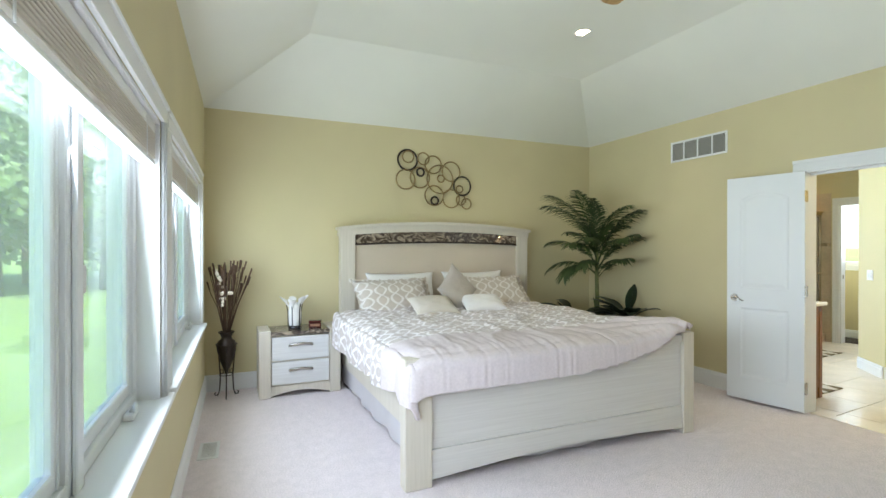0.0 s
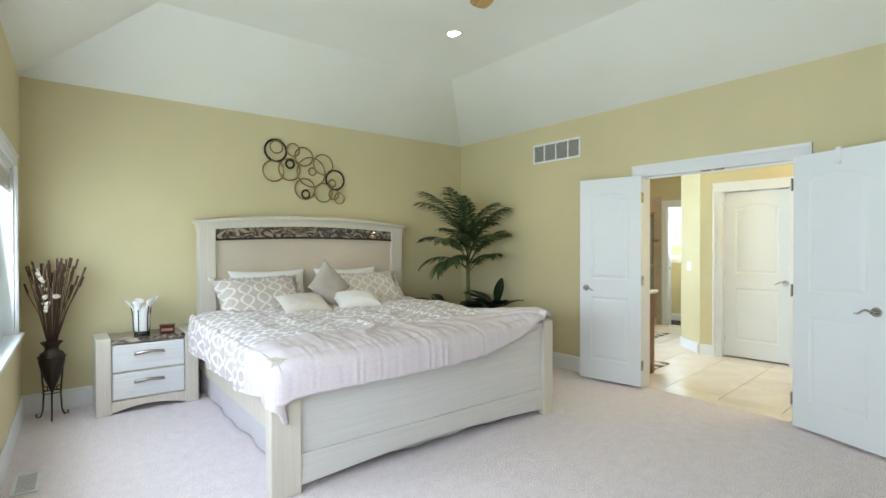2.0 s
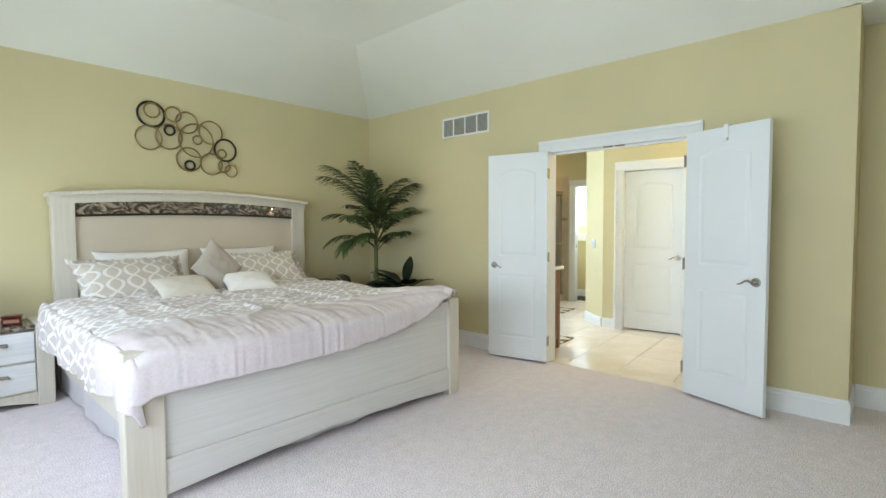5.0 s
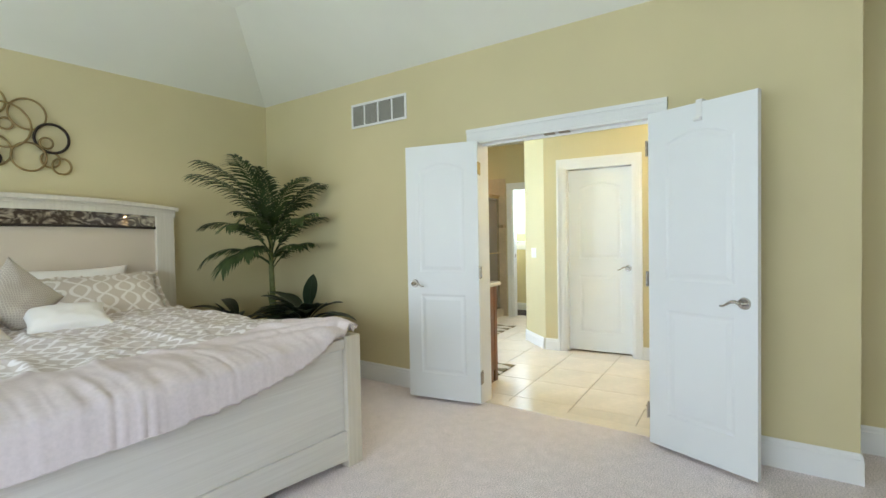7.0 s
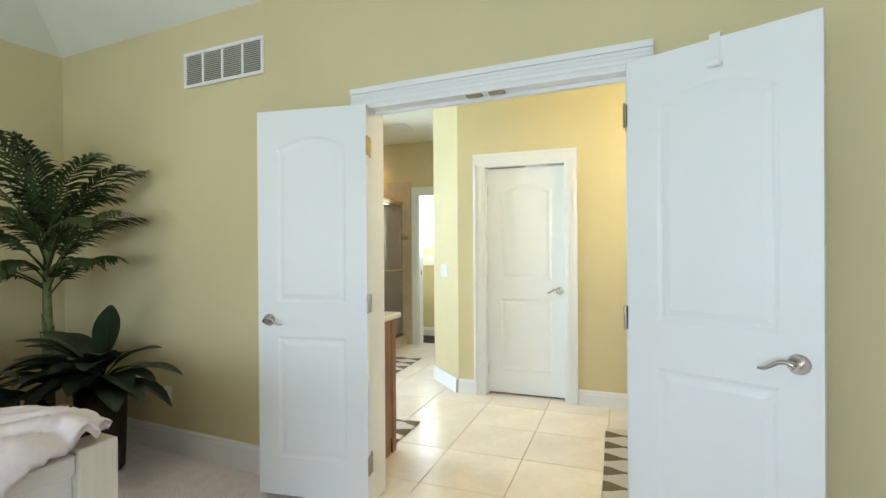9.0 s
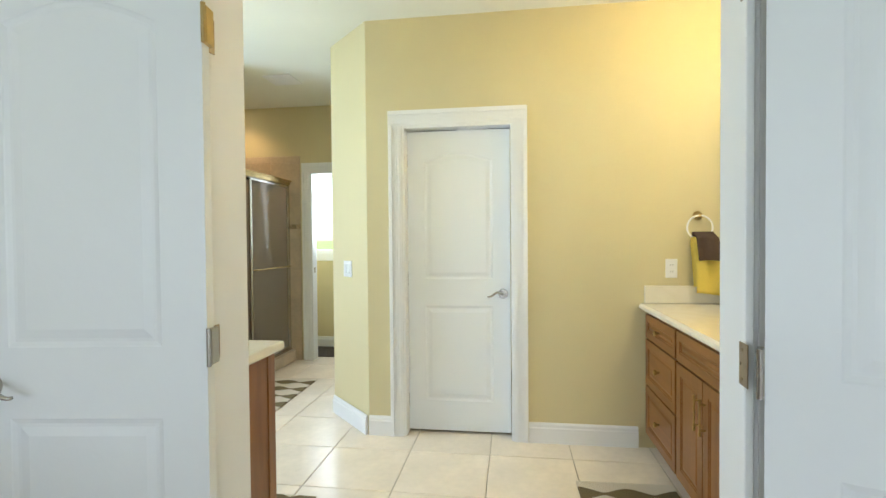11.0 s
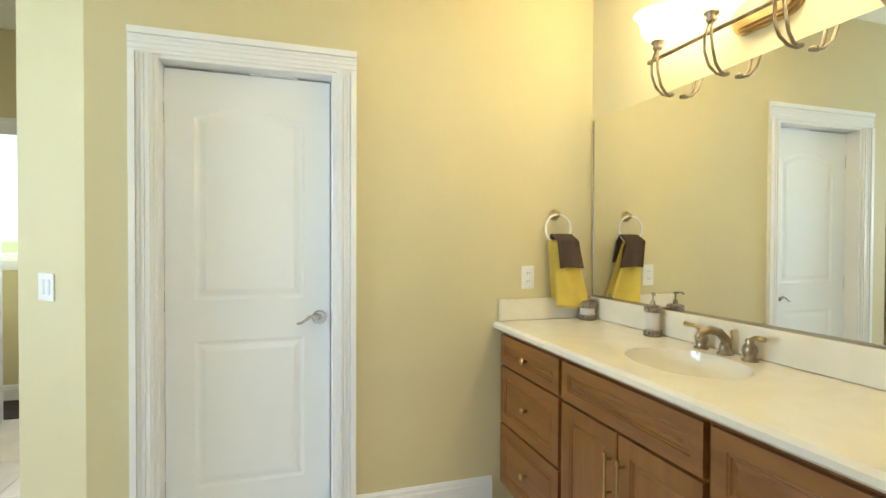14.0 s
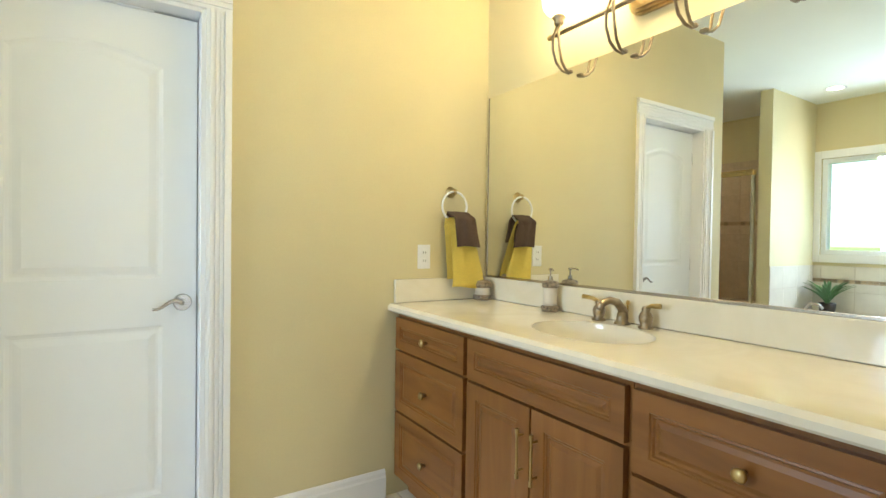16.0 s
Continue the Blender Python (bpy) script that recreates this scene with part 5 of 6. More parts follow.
# ---- faucet, dispenser, jar ----
def faucet():
    t = thing("faucet", pose(5.592 + 0.032, 0.485, 0.9005) @ Matrix.Scale(0.86, 4) @ pose(-5.592, -0.492, 0), "antique brass widespread faucet on the vanity top", "faucet")
    fy = 0.492
    for x in (5.712, 5.478):
        b = lathe([(0.030, 0), (0.030, 0.006), (0.020, 0.012), (0.026, 0.03), (0.028, 0.045), (0.022, 0.06), (0.014, 0.068), (0.018, 0.078), (0.010, 0.088)], 24)
        b.transform(Matrix.Translation((x, fy, 0)))
        hb = part("handle_base", b, PEWTER, t)
        s = 1 if x > 5.6 else -1
        lv = tube([(x, fy, 0.082), (x + s * 0.03, fy + 0.008, 0.094), (x + s * 0.075, fy + 0.02, 0.098)], lambda u: 0.007 + 0.004 * u, 10)
        part("handle_lever", lv, BRASS, hb, "brass lever tip")
    b = lathe([(0.032, 0), (0.032, 0.006), (0.024, 0.012), (0.022, 0.03), (0.018, 0.05)], 24)
    b.transform(Matrix.Translation((5.592, fy, 0)))
    part("spout_base", b, PEWTER, t)
    pts = [(5.592, fy - 0.012 + 0.0, 0.02), (5.592, fy - 0.004, 0.06), (5.594, fy + 0.03, 0.093), (5.597, fy + 0.075, 0.104), (5.60, fy + 0.115, 0.092), (5.602, fy + 0.135, 0.070)]
    part("spout", tube(pts, lambda u: 0.021 - 0.008 * u, 14), PEWTER, t)
    part("pop_up_rod", joined(cyl((5.586, fy - 0.03, 0.0), (5.586, fy - 0.03, 0.085), 0.003, seg=8), cyl((5.586, fy - 0.03, 0.082), (5.586, fy - 0.03, 0.10), 0.0085, 0.006, 12)), BRASS, t)


faucet()
STONEWARE = mat("cream_stoneware", (0.68, 0.62, 0.55), 0.35)
CARVED = mat("carved_pewter_band", (0.28, 0.22, 0.16), 0.4, 0.4, grain=0.6, grain_scale=90, bump=0.8, bump_scale=110)


def dispenser(x, y):
    t = thing("soap_dispenser", pose(x, y, 0.9005) @ Matrix.Scale(0.9, 4), "cream soap dispenser with carved bronze bands", "soap dispenser")
    part("base_band", lathe([(0.038, 0), (0.042, 0.004), (0.042, 0.022), (0.036, 0.028)], 28), CARVED, t, "carved bronze band")
    part("body", lathe([(0.033, 0.028), (0.030, 0.05), (0.033, 0.10), (0.034, 0.112)], 28), STONEWARE, t)
    part("top_band", lathe([(0.036, 0.112), (0.040, 0.118), (0.040, 0.135), (0.034, 0.142), (0.018, 0.146)], 28), CARVED, t, "carved bronze band")
    part("pump", joined(cyl((0, 0, 0.146), (0, 0, 0.165), 0.012, 0.010), cyl((0, 0, 0.165), (0, 0, 0.198), 0.004), cyl((0, 0, 0.193), (0, 0, 0.203), 0.009), tube([(0, 0, 0.199), (-0.022, 0.012, 0.201), (-0.036, 0.02, 0.194)], 0.004, 8)), NICKEL, t, "satin metal pump")


def jar(x, y):
    t = thing("lidded_jar", pose(x, y, 0.9005), "small cream jar with carved bronze bands and lid", "jar")
    part("base_band", lathe([(0.042, 0), (0.047, 0.004), (0.047, 0.022), (0.041, 0.027)], 28), CARVED, t, "carved bronze band")
    part("body", lathe([(0.040, 0.027), (0.037, 0.045), (0.040, 0.062)], 28), STONEWARE, t)
    part("top_band", lathe([(0.042, 0.062), (0.046, 0.067), (0.046, 0.080), (0.040, 0.085)], 28), CARVED, t, "carved bronze band")
    part("lid", lathe([(0.043, 0.086), (0.035, 0.096), (0.012, 0.101), (0.008, 0.108), (0.013, 0.116), (0.008, 0.124), (0.001, 0.125)], 28), PEWTER, t, "dark domed lid")


dispenser(5.985, 0.485)
jar(6.445, 0.495)

# ---- towel ring and towels ----
tr = thing("towel_ring", pose(6.524, 0.645, 1.435), "brass and white towel ring on the wall", "towel ring")
b = lathe([(0.028, 0), (0.028, 0.006), (0.018, 0.012), (0.012, 0.03), (0.015, 0.04), (0.008, 0.045)], 20)
b.transform(Matrix.Rotation(-math.pi / 2, 4, "Y"))
part("mount", b, BRASS, tr)
part("ring", torus((-0.04, 0, -0.072), (1, 0, 0), 0.072, 0.0055, 36, 8), TRIM, tr, "white ring")


def hung_cloth(name, label, colour, y0, y1, y0b, y1b, z_top, z_front, z_back, off, seed):
    """A towel drawn through the ring, hanging in front and behind, gathered at the top."""
    bm = bmesh.new()
    nu, nv = 26, 44
    grid = []
    for j in range(nv + 1):
        q = j / nv
        row = []
        front_len, back_len = z_top - z_front, z_top - z_back
        s = q * (front_len + back_len) - back_len
        down = abs(s)
        fall = min(1, down / 0.28)
        for i in range(nu + 1):
            u = i / nu
            yt = y0 + (y1 - y0) * u
            yb = y0b + (y1b - y0b) * u
            y = yt + (yb - yt) * fall
            gather = (1 - 0.55 * fall)
            fold = 0.010 * math.sin(u * 9 + seed + 1.5 * q) * gather + 0.004 * noise.noise(Vector((u * 5, q * 6, seed)))
            x = (-off if s > 0 else off * 0.35) * min(1, down / 0.03) - fold - 0.045
            row.append(bm.verts.new((x, y, z_top - down * (1 + 0.02 * math.sin(u * 4 + seed)) + 0.006 * max(0, 1 - down / 0.03))))
        grid.append(row)
    for j in range(nv):
        for i in range(nu):
            f = bm.faces.new((grid[j][i], grid[j][i + 1], grid[j + 1][i + 1], grid[j + 1][i]))
            f.smooth = True
    ob = new(name, mesh_of(name, bm, mat(name + "_terry", colour, 0.95, grain=0.2, grain_scale=400, bump=0.9, bump_scale=420, blotch=0.06, blotch_scale=8, spec=0.1)))
    ob.matrix_world = PLACE @ pose(6.524, 0, 0)
    mod = ob.modifiers.new("thickness", "SOLIDIFY")
    mod.thickness = 0.006
    return tagged(ob, label, "towel", "towels on the ring")


hung_cloth("hand_towel", "yellow terry hand towel hanging from the ring", (0.93, 0.70, 0.15), 0.595, 0.695, 0.500, 0.676, 1.305, 0.965, 1.0, 0.042, 1.0)
hung_cloth("face_cloth", "dark grey-brown face cloth folded over the towel", (0.15, 0.10, 0.075), 0.576, 0.688, 0.508, 0.660, 1.334, 1.165, 1.19, 0.066, 2.4)


# ---- vanity light ----
def vanity_light():
    t = thing("vanity_light", pose(5.5275, YM, 2.085), "brass four-arm vanity light with glowing alabaster shades", "wall lamp")
    SHADE = glow("alabaster_shade", (1.0, 0.86, 0.58), 1.2)
    pl = bmesh.new()
    for k, (r, yy) in enumerate(((0.058, 0.012), (0.049, 0.022), (0.038, 0.030))):
        pts = [(0.075 + r * math.cos(a), 0.0 + r * math.sin(a)) for a in [(-90 + 180 * i / 12) * math.pi / 180 for i in range(13)]]
        pts += [(-0.075 + r * math.cos(a), r * math.sin(a)) for a in [(90 + 180 * i / 12) * math.pi / 180 for i in range(13)]]
        merge(pl, prism(pts, yy, lambda u, v, w: Vector((u, w + 0.001, v - 0.005))))
    part("wall_plate", pl, BRASS, t)
    part("bar", cyl((-0.45, 0.085, -0.033), (0.45, 0.085, -0.033), 0.0085, seg=14), PEWTER, t)
    for s in (-1, 1):
        part("finial", lathe([(0.004, 0.0), (0.012, 0.008), (0.012, 0.02), (0.005, 0.03)], 14), BRASS, t).matrix_local = pose(0.45 * s, 0.085, -0.033, 0, 90 * s, 0)
        part("bar_arm", cyl((0.10 * s, 0.02, 0.0), (0.10 * s, 0.085, -0.033), 0.007, seg=10), BRASS, t)
    for bx in BULBS:
        x = bx - 5.5275
        for e in (-0.018, 0.018):
            pts = [(x + e * 0.3, 0.105, 0.0), (x + e * 0.8, 0.120, -0.053), (x + e, 0.117, -0.106), (x + e * 0.8, 0.099, -0.157), (x + e * 0.5, 0.07, -0.183), (x + e * 0.35, 0.045, -0.188), (x + e * 0.3, 0.035, -0.182)]
            part("scroll_arm", tube(pts, 0.0055, 8), PEWTER, t)
        part("scroll_foot", box(x - 0.014, x + 0.014, 0.028, 0.046, -0.192, -0.178, 0.004), PEWTER, t)
        cup = lathe([(0.006, -0.014), (0.016, -0.008), (0.020, 0.0), (0.015, 0.010), (0.026, 0.018), (0.027, 0.026), (0.022, 0.032)], 20)
        cup.transform(Matrix.Translation((x, 0.105, 0.0)))
        part("cup", cup, PEWTER, t)
        sh = lathe([(0.028, 0.03), (0.050, 0.042), (0.064, 0.065), (0.068, 0.095), (0.076, 0.118), (0.092, 0.135), (0.088, 0.136), (0.070, 0.116), (0.062, 0.092), (0.055, 0.066), (0.040, 0.05)], 32, False)
        sh.transform(Matrix.Translation((x, 0.105, 0.0)))
        ob = part("shade", sh, SHADE, t, "glowing bell-shaped alabaster shade")
        ob.visible_shadow = False


vanity_light()


# ---- second vanity ----
v2 = thing("vanity_cabinet", pose(XB, 2.705, 0), "maple vanity cabinet end panel by the doorway", "cabinet")
part("body", box(0.13, 0.50, 0.0, 1.45, 0.10, 0.864, 0.003), MAPLE, v2)
part("toe_kick", box(0.13, 0.44, 0.0, 1.45, 0.0, 0.10), MAPLE, v2)
part("corner_stile", box(0.463, 0.52, -0.004, 0.05, 0.0, 0.864, 0.003), MAPLE, v2, "darker corner stile")
for k in range(3):
    bm = panelled(0.44, 0.70, 0.02, [[(0.055, 0.055), (0.385, 0.055), (0.385, 0.645), (0.055, 0.645)]], ((0.003, 0.004), (0.012, 0.008), (0.03, 0.003)), False)
    bm.transform(Matrix.Translation((0.522, 0.06 + 0.455 * k, 0.13)) @ Matrix.Rotation(math.pi / 2, 4, "Z"))
    part("cabinet_door", bm, MAPLE, v2)
bm = box(XB + 0.12, 5.235, 2.675, 4.18, 0.865, 0.901, 0.012, 3)
solid("countertop_2", bm, COUNTER, "cream cultured marble top of the second vanity", "countertop", kind="")

# ---- rugs ----
def rug_pattern():
    m = mat("ikat_rug", (0.66, 0.60, 0.50), 0.95, grain=0.2, grain_scale=300, bump=0.8, bump_scale=300, spec=0.1)
    n, link = m.node_tree.nodes, m.node_tree.links.new
    co, sep = n.new("ShaderNodeTexCoord"), n.new("ShaderNodeSeparateXYZ")
    link(co.outputs["Object"], sep.inputs[0])
    def op(kind, a, b=None):
        k = n.new("ShaderNodeMath")
        k.operation = kind
        for slot, v in ((0, a), (1, b)):
            if v is None:
                continue
            if isinstance(v, (int, float)):
                k.inputs[slot].default_value = v
            else:
                link(v, k.inputs[slot])
        return k.outputs[0]
    u = op("COSINE", op("MULTIPLY", sep.outputs["X"], 2 * math.pi / 0.195))
    v = op("COSINE", op("MULTIPLY", sep.outputs["Y"], 2 * math.pi / 0.245))
    inside = op("GREATER_THAN", op("ADD", u, op("MULTIPLY", v, 0.67)), 0.24)
    mix = n.new("ShaderNodeMixRGB")
    mix.inputs[1].default_value, mix.inputs[2].default_value = (0.70, 0.64, 0.54, 1), (0.20, 0.155, 0.085, 1)
    link(inside, mix.inputs[0]), link(mix.outputs[0], n["Principled BSDF"].inputs["Base Color"])
    return m


IKAT = rug_pattern()


def rug(x0, x1, y0, y1, label, turn=0.0, material=None):
    cx, cy = (x0 + x1) / 2, (y0 + y1) / 2
    bm = bmesh.new()
    nx, ny = 24, 12
    g = [[bm.verts.new((x0 - cx + (x1 - x0) * i / nx, y0 - cy + (y1 - y0) * j / ny, 0.009 + 0.002 * noise.noise(Vector((i * 0.5, j * 0.5, x0))))) for i in range(nx + 1)] for j in range(ny + 1)]
    for j in range(ny):
        for i in range(nx):
            bm.faces.new((g[j][i], g[j][i + 1], g[j + 1][i + 1], g[j + 1][i]))
    ex = bmesh.ops.extrude_face_region(bm, geom=bm.faces[:])["geom"]
    for v in ex:
        if isinstance(v, bmesh.types.BMVert):
            v.co.z = 0.0
    ob = new("bath_mat", mesh_of("bath_mat", bm, material or IKAT))
    ob.matrix_world = PLACE @ pose(cx, cy, 0.001, 0, 0, turn)
    return tagged(ob, label, "rug", "bathroom rugs")


rug(5.00, 6.03, 0.93, 1.42, "cream rug with taupe ikat ovals before the vanity", 1)
rug(6.70, 7.68, 3.56, 4.05, "cream rug with taupe ikat ovals before the shower", 1)
rug(5.25, 5.70, 2.75, 3.75, "cream rug with taupe ikat ovals by the second vanity")
rug(8.57, 9.05, 3.55, 4.17, "small dark brown mat in the toilet room", 0, mat("dark_mat", (0.06, 0.045, 0.035), 0.95, grain=0.3, bump=0.8, bump_scale=250))

# ---- shower ----
SHY = 4.17
sh = thing("shower_enclosure", pose(0, 0, 0), "sliding shower doors of obscure glass in brass and chrome frame", "shower")
part("curb", box(CX1 - 0.02, XS - 0.001, SHY - 0.07, SHY + 0.06, 0.0, 0.115, 0.006), SHTILE, sh, "tiled curb")
part("header_rail", joined(box(CX1, XS - 0.012, SHY - 0.03, SHY + 0.03, 1.90, 1.955, 0.008, 2), cyl((CX1, SHY - 0.033, 1.945), (XS - 0.012, SHY - 0.033, 1.945), 0.012, seg=12)), BRASS, sh, "brass header rail")
part("bottom_track", box(CX1, XS - 0.012, SHY - 0.025, SHY + 0.025, 0.116, 0.14, 0.004), NICKEL, sh, "metal bottom track")
for x in (CX1 + 0.001, XS - 0.042):
    part("side_post", box(x, x + 0.028, SHY - 0.02, SHY + 0.02, 0.14, 1.90, 0.003), NICKEL, sh)
for x0, x1, yy in ((7.45, 8.20, SHY + 0.012), (7.595, XS - 0.05, SHY - 0.012)):
    fr = bmesh.new()
    for q in ((x0, x0 + 0.03, 0.142, 1.895), (x1 - 0.03, x1, 0.142, 1.895), (x0, x1, 0.142, 0.165), (x0, x1, 1.87, 1.895)):
        box(q[0], q[1], yy - 0.01, yy + 0.01, q[2], q[3], 0.003, bm=fr)
    dr = part("sliding_door", fr, NICKEL, sh, "chrome framed sliding panel")
    pn = part("pane", box(x0 + 0.028, x1 - 0.028, yy - 0.003, yy + 0.003, 0.163, 1.872), FROST, dr, "obscure textured glass")
    pn.visible_shadow = False
bar = joined(cyl((7.63, SHY - 0.055, 1.03), (XS - 0.08, SHY - 0.055, 1.03), 0.008, seg=12), cyl((7.64, SHY - 0.055, 1.03), (7.64, SHY - 0.02, 1.03), 0.006, seg=8), cyl((XS - 0.09, SHY - 0.055, 1.03), (XS - 0.09, SHY - 0.02, 1.03), 0.006, seg=8))
part("towel_bar", bar, BRASS, sh, "brass towel bar")
part("grab_knob", cyl((7.465, SHY + 0.05, 1.03), (7.465, SHY - 0.03, 1.03), 0.011, seg=10), BRASS, sh)
part("bench", prism([(7.25, YT - 0.02), (XS - 0.012, 4.55), (XS - 0.012, YT - 0.02)], 0.52, lambda u, v, w: Vector((u, v, w))), SHTILE, sh, "tiled corner bench")


def tiled(name, label, u0, u1, v0, v1, tw, th, place, material, parent_mat, bands=()):
    """Wall tiling: a grout bed with one piece per tile; place maps (u, v, out)."""
    base = prism([(u0, v0), (u1, v0), (u1, v1), (u0, v1)], 0.004, lambda u, v, w: place(u, v, w))
    t = solid(name, base, parent_mat, label, "tiling")
    shared = {}
    v = v0
    row = 0
    while v < v1 - 0.02:
        hh = min(th, v1 - v)
        band = next((bd for bd in bands if bd[0] <= v + 0.01 < bd[1]), None)
        nextb = [bd[0] for bd in bands if v + 0.01 < bd[0] < v + hh]
        if nextb:
            hh = nextb[0] - v
        if band:
            hh = band[1] - v
        w_here = 0.05 if band else tw
        u = u0
        while u < u1 - 0.01:
            ww = min(w_here, u1 - u)
            key = (round(ww, 3), round(hh, 3), bool(band))
            if key not in shared:
                e = 0.002
                bm = bmesh.new()
                o = place(0, 0, 0)
                out = [(e, e), (ww - e, e), (ww - e, hh - e), (e, hh - e)]
                lo = [bm.verts.new(place(a, c, 0.002) - o) for a, c in out]
                mid_ = [bm.verts.new(place(a, c, 0.007) - o) for a, c in out]
                top = [bm.verts.new(place(a + (e if a < ww / 2 else -e), c + (e if c < hh / 2 else -e), 0.0085) - o) for a, c in out]
                for p, q in ((lo, mid_), (mid_, top)):
                    for i in range(4):
                        j = (i + 1) % 4
                        bm.faces.new((p[i], p[j], q[j], q[i]))
                bm.faces.new(top)
                shared[key] = mesh_of("tile", bm, band[2] if band else material)
            ob = new("tile", shared[key])
            ob.parent = t
            ob.location = place(u, v, 0)
            u += ww
        v += hh
        row += 1
    return t


BORDER = mat("listello", (0.38, 0.28, 0.18), 0.35, grain=0.4, grain_scale=60, bump=0.5, bump_scale=90, random_by=0.35)
SGROUT = mat("shower_grout", (0.50, 0.40, 0.30), 0.9)
tiled("shower_tiling", "tan ceramic shower tiling with a mosaic border", CX1, XS, 0.0, 2.22, 0.33, 0.33, lambda u, v, w: Vector((u, YT - w, v)), SHTILE, SGROUT, ((1.43, 1.48, BORDER),))
tiled("shower_tiling_side", "tan ceramic tiling on the shower side wall", 4.03, YT - 0.01, 0.0, 2.22, 0.33, 0.33, lambda u, v, w: Vector((XS - w, u, v)), SHTILE, SGROUT, ((1.43, 1.48, BORDER),))
tiled("shower_tiling_column", "tan ceramic tiling inside the stub wall", 4.26, YT - 0.01, 0.0, 2.22, 0.33, 0.33, lambda u, v, w: Vector((CX1 + w, u, v)), SHTILE, SGROUT)

can_light(8.12, 4.63, BATH_TOP - 0.001, "lit recessed downlight over the shower", 6)
can_light(6.5, 4.72, BATH_TOP - 0.001, "lit recessed downlight over the tub", 6)
ev = thing("ceiling_vent", pose(7.54, 3.79, BATH_TOP), "white exhaust fan grille in the bathroom ceiling", "vent")
part("frame", box(-0.13, 0.13, -0.13, 0.13, -0.012, -0.001, 0.005, 2), TRIM, ev)
for k in range(7):
    part("slat", box(-0.10, 0.10, -0.10 + 0.03 * k, -0.08 + 0.03 * k, -0.016, -0.012, 0.001), TRIM, ev)

# ---- tub ----
DK = 0.46
tiled("tub_tiling", "cream ceramic wainscot tiling behind the tub", 4.96, CX0, DK, 0.98, 0.30, 0.25, lambda u, v, w: Vector((u, YT - w, v)), TUBTILE, GROUT, ((0.80, 0.84, BORDER),))
tiled("tub_tiling_column", "cream ceramic wainscot tiling on the stub wall", CY, YT - 0.01, 0.0, 0.98, 0.30, 0.25, lambda u, v, w: Vector((CX0 - w, u, v)), TUBTILE, GROUT)
tb = thing("bathtub", pose(5.80, 4.75, 0), "white drop-in tub in a tiled deck", "bathtub")
bm = bmesh.new()
ou = [(-0.93, -0.50), (1.02, -0.50), (1.02, 0.478), (-0.93, 0.478)]
a = [bm.verts.new((x, y, DK)) for x, y in ou]
c = [bm.verts.new((x, y, 0.0)) for x, y in ou]
for i in range(4):
    j = (i + 1) % 4
    bm.faces.new((a[i], a[j], c[j], c[i]))
hole = [bm.verts.new((-0.05 + 0.82 * math.copysign(abs(math.cos(q)) ** 0.7, math.cos(q)), 0.37 * math.copysign(abs(math.sin(q)) ** 0.7, math.sin(q)), DK)) for q in [2 * math.pi * i / 56 + 0.01 for i in range(56)]]
es = [bm.edges.get((a[i], a[(i + 1) % 4])) for i in range(4)] + [bm.edges.new((hole[i], hole[(i + 1) % 56])) for i in range(56)]
bmesh.ops.triangle_fill(bm, edges=es, use_beauty=True)
part("deck", bm, TUBTILE, tb, "cream tiled tub deck")
bm = bmesh.new()
prev = None
for r, z in ((1.06, 0.002), (1.06, 0.03), (1.03, 0.042), (0.98, 0.042), (0.94, 0.03), (0.90, -0.05), (0.84, -0.30), (0.70, -0.38), (0.3, -0.39)):
    ring = [bm.verts.new((-0.05 + 0.82 * r * math.copysign(abs(math.cos(q)) ** 0.7, math.cos(q)), 0.37 * r * math.copysign(abs(math.sin(q)) ** 0.7, math.sin(q)), DK + z)) for q in [2 * math.pi * i / 56 + 0.01 for i in range(56)]]
    if prev:
        for i in range(56):
            f = bm.faces.new((prev[i], prev[(i + 1) % 56], ring[(i + 1) % 56], ring[i]))
            f.smooth = True
    prev = ring
bm.faces.new(prev)
part("tub_shell", bm, ACRYL, tb, "glossy white acrylic shell")
tf = thing("tub_faucet", pose(6.70, 4.72, DK), "chrome roman tub filler on the deck", "faucet")
part("spout", tube([(0, 0, 0), (0, 0, 0.10), (-0.04, 0, 0.145), (-0.11, 0, 0.14), (-0.15, 0, 0.10)], lambda u: 0.018 - 0.004 * u, 12), NICKEL, tf)
for s in (-0.12, 0.12):
    part("handle", joined(cyl((0, s, 0), (0, s, 0.05), 0.016, 0.012), cyl((-0.03, s, 0.06), (0.03, s, 0.06), 0.008, seg=10), cyl((0, s, 0.05), (0, s, 0.062), 0.01)), NICKEL, tf)


def small_palm(x, y, z):
    t = thing("potted_palm", pose(x, y, z) @ Matrix.Scale(1.25, 4), "small green potted plant in the tub corner", "plant")
    part("pot", lathe([(0.04, 0), (0.05, 0.01), (0.062, 0.11), (0.055, 0.11), (0.05, 0.09)], 20), BRONZE, t, "dark planter pot")
    for k in range(26):
        az, el = k * 2.4, 1.12 + 0.42 * ((k * 7) % 10) / 10
        bm = broad_leaf(az, el, 0.06, 0.20, 0.012, 1.0, k)
        bm.transform(Matrix.Translation((0, 0, 0.09)))
        part("leaf", bm, mat("fresh_leaf", (0.09, 0.19, 0.07), 0.5) if k == 0 else bpy.data.materials["fresh_leaf"], t)


small_palm(6.62, 5.02, DK)


